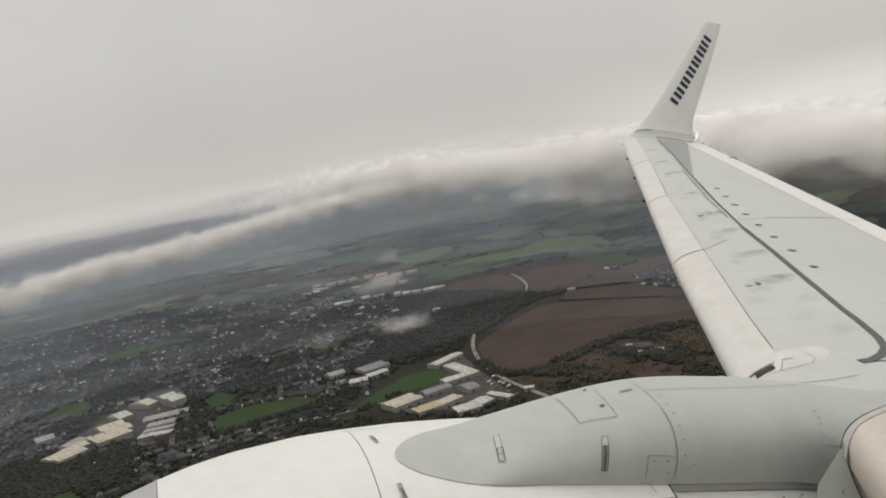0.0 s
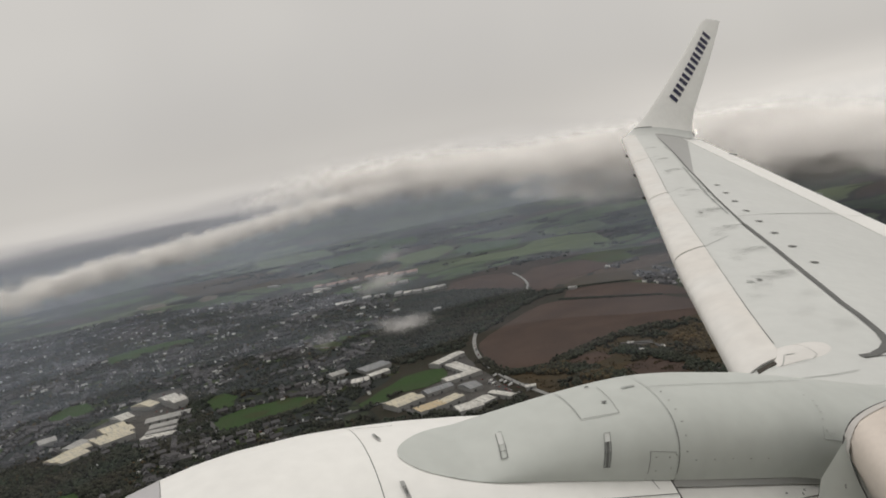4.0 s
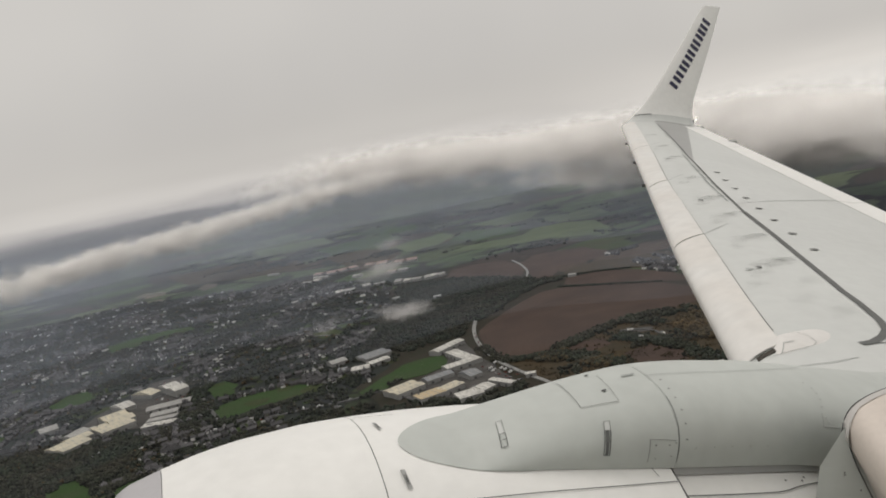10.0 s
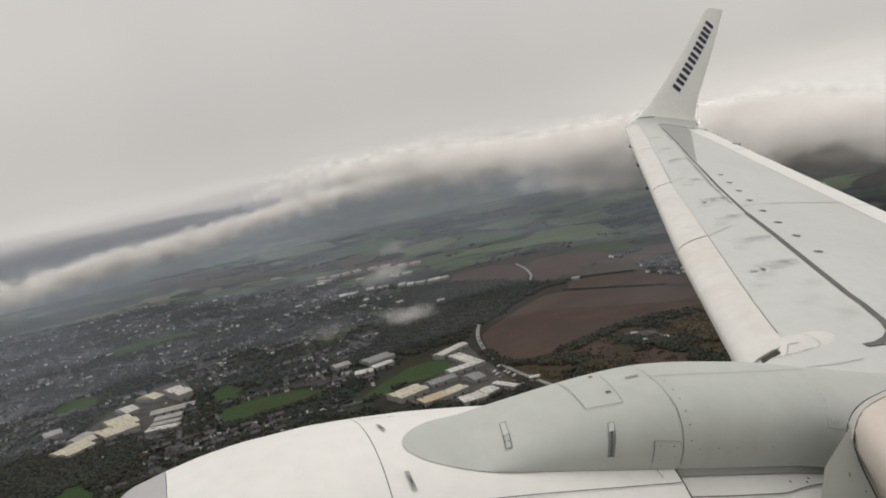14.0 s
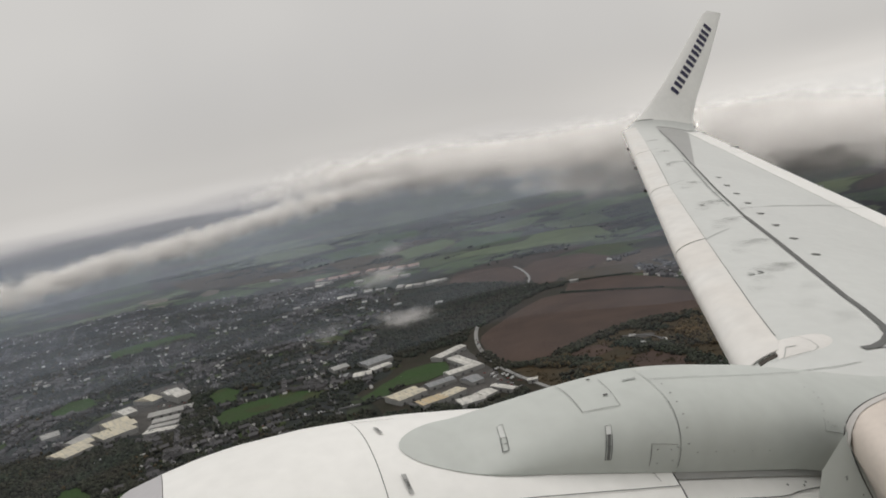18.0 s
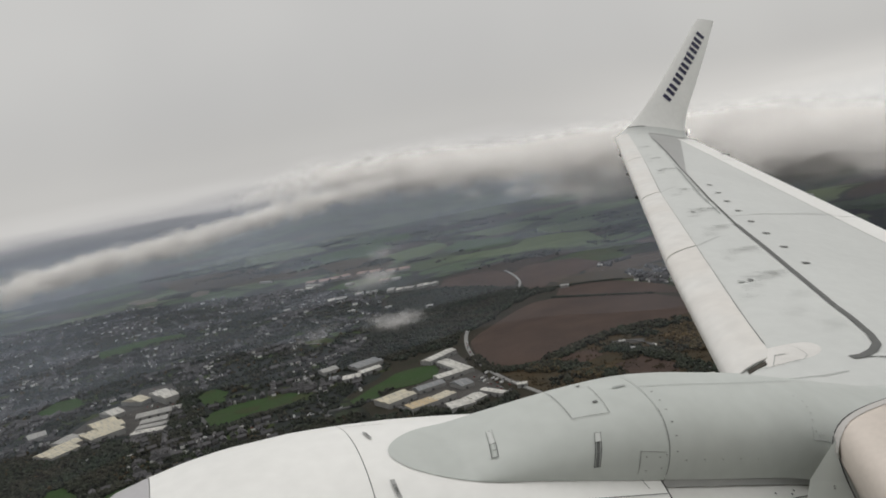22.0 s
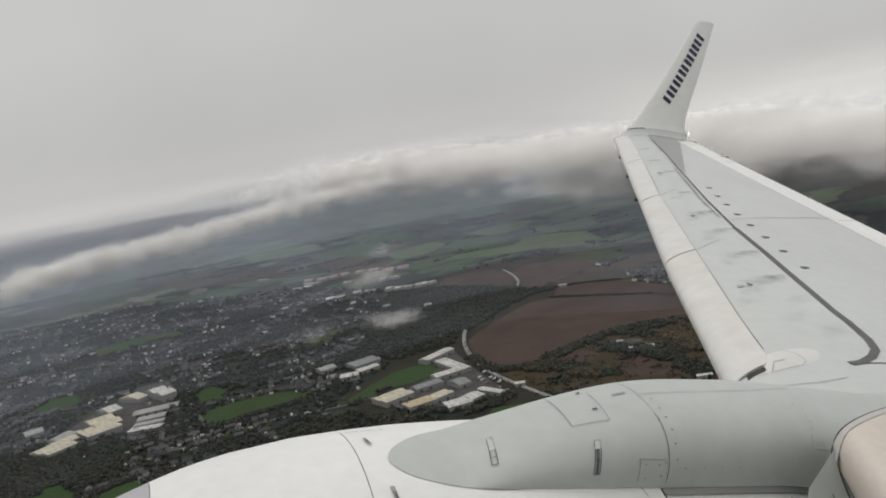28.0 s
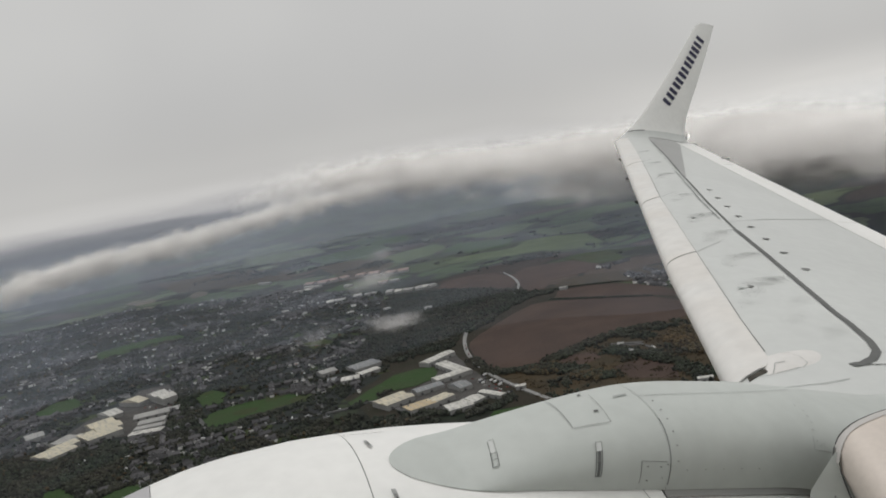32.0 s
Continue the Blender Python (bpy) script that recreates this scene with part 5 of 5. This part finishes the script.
trees = within(WOOD, 3000) + [q for q in within(TOWN, 12000) if rnd.random() < (1.0 if noise.noise(Vector((q[0] / 150, q[1] / 150, 3))) < GAPS else 0.3)] + within(NEAR_WOOD, 2800) + within(BELT, 1500) + [(x + rnd.gauss(0, 16), y + rnd.gauss(0, 16)) for x, y in within(HEATH_WOOD, 15) for _ in range(26)]
trees += along([(224, 1491), (263, 1556), (325, 1673), (393, 1741), (440, 1743)], 260, 5) + along([(340, 1158), (374, 1184), (408, 1211), (442, 1232), (485, 1245), (537, 1249)], 420, 9) + along([(433, 1152), (460, 1110), (488, 1052), (511, 941)], 260, 9) + along([(297, 1120), (332, 1111), (367, 1059), (412, 993)], 300, 8)
trees += along([(221, 1267), (237, 1165), (266, 1129), (299, 1133)], 200, 5) + along([(89, 1185), (57, 1156), (17, 1109)], 110, 4)
trees += along([(-227, 1137), (-190, 1138), (-152, 1162), (-80, 1189)], 200, 4) + along([(-313, 1395), (-304, 1438), (-253, 1403)], 60, 4) + along([(-683, 1540), (-675, 1623), (-632, 1626)], 60, 4) + along([(-386, 1576), (-328, 1368), (-306, 1204), (-321, 1156)], 320, 9)
trees += within([(-372, 1180), (-314, 1230), (-341, 1415), (-302, 1349), (-254, 1169), (-245, 1081), (-329, 1070), (-424, 1153), (-452, 1203)], 420) + along([(97, 1022), (137, 998), (169, 980), (212, 994)], 130, 5) + along([(184, 959), (225, 962), (254, 997)], 60, 5)
trees += along([(-435, 975), (-404, 1008), (-338, 924), (-317, 936), (-291, 954)], 220, 7) + within([(185, 2097), (301, 1976), (426, 1780), (372, 1785), (343, 1766)], 160)
trees = [t for t in trees if not any(inside(*t, p) for p in OPEN)]
clumps("woodland", trees, LEAF, "dark bare and evergreen trees between fields and houses")
rust = within([(292, 1117), (338, 1144), (353, 1123), (325, 1068)], 90) + within([(348, 1048), (377, 1064), (404, 1027), (378, 990)], 90) + within([(524, 1156), (574, 1208), (601, 1121), (563, 995), (528, 1067)], 420) + within(TOWN, 420) + within(NEAR_WOOD, 160)
clumps("autumn_wood", [t for t in rust if not any(inside(*t, p) for p in OPEN)], RUSSET, "rusty autumn trees")
clumps("low_hedge", along([(348, 1759), (445, 1771), (522, 1750), (592, 1708)], 260, 3) + along([(425, 1657), (489, 1596), (607, 1489)], 240, 2), LEAF, "thin dark hedge between ploughed fields", 0.6, 1.6)
clumps("scrub", within(HEATH_WOOD, 500), HEATH, "low brown scrub on the heath", 0.6, 1.7)
FAR = [(-1289, 4388), (-644, 4257), (-35, 4133), (542, 4017), (974, 3135), (749, 1879), (629, 1976), (359, 2253), (128, 2680), (-297, 2933), (-682, 3117)]
hedges = []
for x, y in within(FAR, 60):
    a = rnd.choice((0.4, 0.5, 2.0, 2.1, -0.2))
    l = rnd.uniform(60, 260)
    hedges += along([(x, y), (x + l * math.cos(a), y + l * math.sin(a))], 22, 2.5)
for x, y in within(FAR, 24):
    r = rnd.uniform(25, 80)
    hedges += [(x + rnd.gauss(0, r), y + rnd.gauss(0, r * 0.4)) for _ in range(60)]
hedges = [q for q in hedges if not any(inside(*q, p) for p in GREENS)]
clumps("hedgerows", hedges, LEAF, "dark hedgerows and copses between far fields", 2.0, 4.5)

# parked vehicles on the yards and cars on the roads
PAINTS = [material("pale_car_paint", (0.7, 0.7, 0.7), 0.3), material("dark_car_paint", (0.05, 0.06, 0.09), 0.3), material("red_car_paint", (0.3, 0.03, 0.02), 0.3)]
GLASS = material("dark_car_glass", (0.02, 0.02, 0.025), 0.1)


def car(mat, big):
    top = new("van" if big else "car")
    l, w, h = (6.5, 2.2, 2.4) if big else (4.4, 1.8, 0.75)
    part("body", box((l, w, h), (0, 0, 0.35 + h / 2), 0.12), mat, top)
    part("cabin", box((l * (0.25 if big else 0.5), w * 0.9, h * 0.5 if big else 0.6), (l * 0.36 if big else -0.2, 0, h + (0.1 if big else 0.6)), 0.12), GLASS if not big else mat, top)
    for sx in (-0.32, 0.32):
        for sy in (-0.45, 0.45):
            bm = bmesh.new()
            bmesh.ops.create_cone(bm, cap_ends=True, segments=10, radius1=0.34, radius2=0.34, depth=0.25, matrix=pose(l * sx, w * sy, 0.34, 90))
            part("wheel", bm, GAP, top)
    return tagged(top, "parked white lorry in the works yard" if big else "small car on the wet road", "truck" if big else "car", "vehicles")


models = [car(PAINTS[0], True), car(PAINTS[0], False), car(PAINTS[1], False), car(PAINTS[2], False)]
stands = []
for i, (x, y) in enumerate(within([(206, 1133), (230, 1148), (263, 1068), (261, 1016), (237, 1034)], 26)):
    stands.append((x, y, 35 + 90 * (i % 2), i % 4))
for i, (x, y) in enumerate(within([(-404, 1301), (-332, 1353), (-344, 1417), (-417, 1602), (-469, 1512)], 24) + within([(439, 887), (473, 897), (508, 868), (489, 837)], 14)):
    stands.append((x, y, rnd.uniform(0, 180), i % 4))
for i, (x, y) in enumerate(along([(215, 1446), (211, 1368), (214, 1291), (224, 1215)], 9, 1.0)):
    stands.append((x, y, 100, 1 + i % 3))
for line in (STREET[1], STREET[2], STREET[3], STREET[4]):
    for i, (x, y) in enumerate(along(line, 26, 4.0)):
        stands.append((x, y, rnd.uniform(0, 180), (0, 1, 1, 2, 1, 3)[i % 6]))
stands += [(RX + 41 * math.cos(t), RY + 41 * math.sin(t), math.degrees(t) + 90, 1 + i % 3) for i, t in enumerate((0.3, 1.4, 2.6, 4.0, 5.2))]
for i, (x, y, deg, k) in enumerate(stands):
    m = Matrix.Translation(g(x, y, 1.6)) @ pose(0, 0, 0, 0, 0, deg)
    if i < 4:
        models[i].matrix_world = m
    else:
        copy_thing(models[k], m)

# ---- low clouds and haze curtains ----
CLOUD = cloud_material("cloud_veil", (0.62, 0.61, 0.595), 0.0, 0.05, 0.01, 0.070, (1, 1, 1), 1.6)
BANK = cloud_material("bank_veil", (0.69, 0.68, 0.665), 0.0, 0.05, 0.01, 0.034, (1, 1, 1), 1.6)
PUFF = cloud_material("puff_veil", (0.52, 0.51, 0.505), 0.0, 0.05, 0.01, 0.011, (1, 1, 1), 0.8)
HAZE_VEIL = cloud_material("haze_veil", (0.41, 0.46, 0.55), 0.1, 0.9, 0.002, 0.25, (1, 1, 3), 0.4)


def tuft_mesh(name, at, r, dens, flat, mat, rng, parent):
    """Many small faint overlapping tufts."""
    n = len(at)
    jit = rng.uniform(0.75, 1.25, (n, len(ICO_V), 1))
    v = ICO_V[None] * jit * r[:, None, None] * np.array([1.25, 1.25, flat]) + at[:, None]
    f = (ICO_F[None] + (np.arange(n) * len(ICO_V))[:, None, None]).reshape(-1, 3)
    me = bpy.data.meshes.new(name)
    me.from_pydata(v.reshape(-1, 3).tolist(), [], f.tolist())
    me.materials.append(mat)
    me.polygons.foreach_set("use_smooth", [True] * len(me.polygons))
    thick = me.attributes.new("thick", "FLOAT", "POINT")
    thick.data.foreach_set("value", np.repeat(dens, len(ICO_V)).tolist())
    new(name, me).parent = parent


def tufts(label, at, r, dens, flat, mat, rng):
    """One cloud: its bright crown and its grey underside."""
    top = tagged(new("cloud"), label, "cloud")
    high = at[:, 2] > np.median(at[:, 2])
    tuft_mesh("crown", at[high], r[high], dens[high], flat, mat, rng, top)
    tuft_mesh("underside", at[~high], r[~high], dens[~high], flat, mat, rng, top)
    return top


def cloud(label, line, size, n, r, seed, mat, crown=1.0, uneven=0.9):
    """A long roll of cloud along a line of points, swelling and thinning, with fading ends."""
    rng = np.random.default_rng(seed)
    P = np.array([p[:] for p in line])
    at, rad, dens = [], [], []
    while len(at) < n:
        t = rng.uniform(0, len(P) - 1)
        k = min(int(t), len(P) - 2)
        c = P[k] + (P[k + 1] - P[k]) * (t - k)
        along = (P[k + 1] - P[k]) / np.linalg.norm(P[k + 1] - P[k])
        side = np.array((along[1], -along[0], 0.0))
        end = min(1.0, 4 * min(t, len(P) - 1 - t) / (len(P) - 1))
        a, b = rng.normal(0, 0.5), rng.normal(0, 0.42)
        if abs(a) > 1.1 or b < -1.0 or b > crown * rng.uniform(0.7, 1.25):
            continue
        swell = 1 + 0.8 * noise.fractal(Vector(c) / (size[0] * 2.2) + Vector((seed, 0, 0)), 1.0, 2.0, 3)
        p = c + side * a * size[0] + np.array((0, 0, 1.0)) * b * size[1] * swell
        lump = 0.6 + uneven * noise.fractal(Vector(p) / (size[1] * 1.6) + Vector((0, seed, 0)), 1.0, 2.0, 3)
        if rng.random() < lump * end:
            at.append(p)
            dens.append(1 - 0.8 * min(1, max(0, b) / crown) ** 1.5)
            rad.append(rng.uniform(*r) * (1 - 0.4 * min(1, abs(b))))
    return tufts(label, np.array(at), np.array(rad), np.array(dens), 0.75, mat, rng)


def wisp(label, at, size, n, seed):
    """A ragged puff, thickest in the middle."""
    rng = np.random.default_rng(seed)
    lobes = rng.normal(0, 0.55, (7, 3)) * size
    pick = lobes[rng.integers(0, 7, n)] + rng.normal(0, 0.42, (n, 3)) * size + np.array(at)
    return tufts(label, pick, rng.uniform(3.5, 9.5, n) * size[0] / 45, np.ones(n), 0.8, PUFF, rng)


EYE = Vector((180, -204, 366))


def sky_point(az, el, dist):
    a, e = radians(az), radians(el)
    return EYE + Vector((math.sin(a) * math.cos(e), math.cos(a) * math.cos(e), math.sin(e))) * dist


cloud("long grey-white roll of low cloud over the fields", [sky_point(-29.2, -3.06, 2900), sky_point(-27.4, -3.05, 3000), sky_point(-24.2, -2.92, 3100), sky_point(-20.8, -2.68, 3250), sky_point(-17.3, -2.52, 3450), sky_point(-13.6, -2.27, 3700), sky_point(-9.8, -1.93, 3950), sky_point(-6.0, -1.61, 4150), sky_point(-1.3, -1.48, 4350), sky_point(3.6, -1.89, 4450), sky_point(9.2, -2.77, 4500)], (95, 54), 3300, (12, 32), 3, CLOUD, 0.85)
cloud("flat bank of low grey cloud near the horizon", [sky_point(-12.5, -0.79, 4900), sky_point(-5.7, -0.41, 4700), sky_point(-0.4, -0.80, 4550), sky_point(3.8, -1.16, 4000), sky_point(9.4, -1.54, 3400), sky_point(14.8, -2.03, 2900), sky_point(20.0, -2.62, 2500), sky_point(24.8, -3.29, 2200), sky_point(29.9, -3.94, 2000), sky_point(34.8, -4.41, 1900)], (190, 112), 9000, (22, 62), 8, BANK, 0.66, 0.35)
cloud("low grey skirt of cloud under the bank", [sky_point(12.2, -2.72, 3300), sky_point(18.1, -3.53, 2900), sky_point(23.1, -4.19, 2700), sky_point(27.7, -4.97, 2500), sky_point(33.4, -5.73, 2400), sky_point(37.2, -6.26, 2300)], (170, 72), 4600, (18, 46), 14, BANK, 0.8, 0.5)
cloud("low grey lobe of cloud under the bank", [sky_point(5.3, -3.24, 3400), sky_point(9.0, -3.72, 3300), sky_point(11.2, -4.10, 3200), sky_point(13.3, -4.46, 3000), sky_point(16.9, -4.74, 2900), sky_point(20.3, -5.05, 2850)], (150, 44), 1000, (14, 34), 21, BANK)
wisp("small ragged puff of cloud over the warehouses", sky_point(-4.2, -7.55, 2100), (38, 38, 17), 900, 12)
wisp("small ragged puff of cloud over the town", sky_point(-2.9, -10.54, 1700), (36, 30, 11), 800, 17)
wisp("thin scrap of cloud over the town", sky_point(-8.8, -10.32, 1600), (34, 30, 13), 120, 23)
wisp("thin scrap of cloud over the far fields", sky_point(3.7, -3.26, 3000), (36, 30, 13), 200, 29)
wisp("thin scrap of cloud over the pastures", sky_point(-2.9, -6.04, 2600), (48, 40, 15), 240, 31)


# Sheer upright curtains imitate distance haze: farther land lies behind more of them.
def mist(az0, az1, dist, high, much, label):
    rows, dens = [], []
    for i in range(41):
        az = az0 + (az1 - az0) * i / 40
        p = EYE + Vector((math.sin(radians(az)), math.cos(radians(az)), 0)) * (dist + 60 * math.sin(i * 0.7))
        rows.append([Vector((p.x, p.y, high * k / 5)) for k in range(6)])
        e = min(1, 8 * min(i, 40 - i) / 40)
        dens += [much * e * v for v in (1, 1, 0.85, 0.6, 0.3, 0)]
    ob = part("haze_curtain", sheet(rows), HAZE_VEIL)
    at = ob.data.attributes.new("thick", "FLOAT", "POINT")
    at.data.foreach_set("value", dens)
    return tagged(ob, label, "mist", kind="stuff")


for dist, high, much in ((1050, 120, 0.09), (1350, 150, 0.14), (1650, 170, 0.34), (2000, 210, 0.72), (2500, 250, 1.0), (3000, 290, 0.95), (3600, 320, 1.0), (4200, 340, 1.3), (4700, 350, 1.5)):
    mist(-48, 55, dist, high, much, "sheer blue-grey curtain standing in for haze over the far fields")
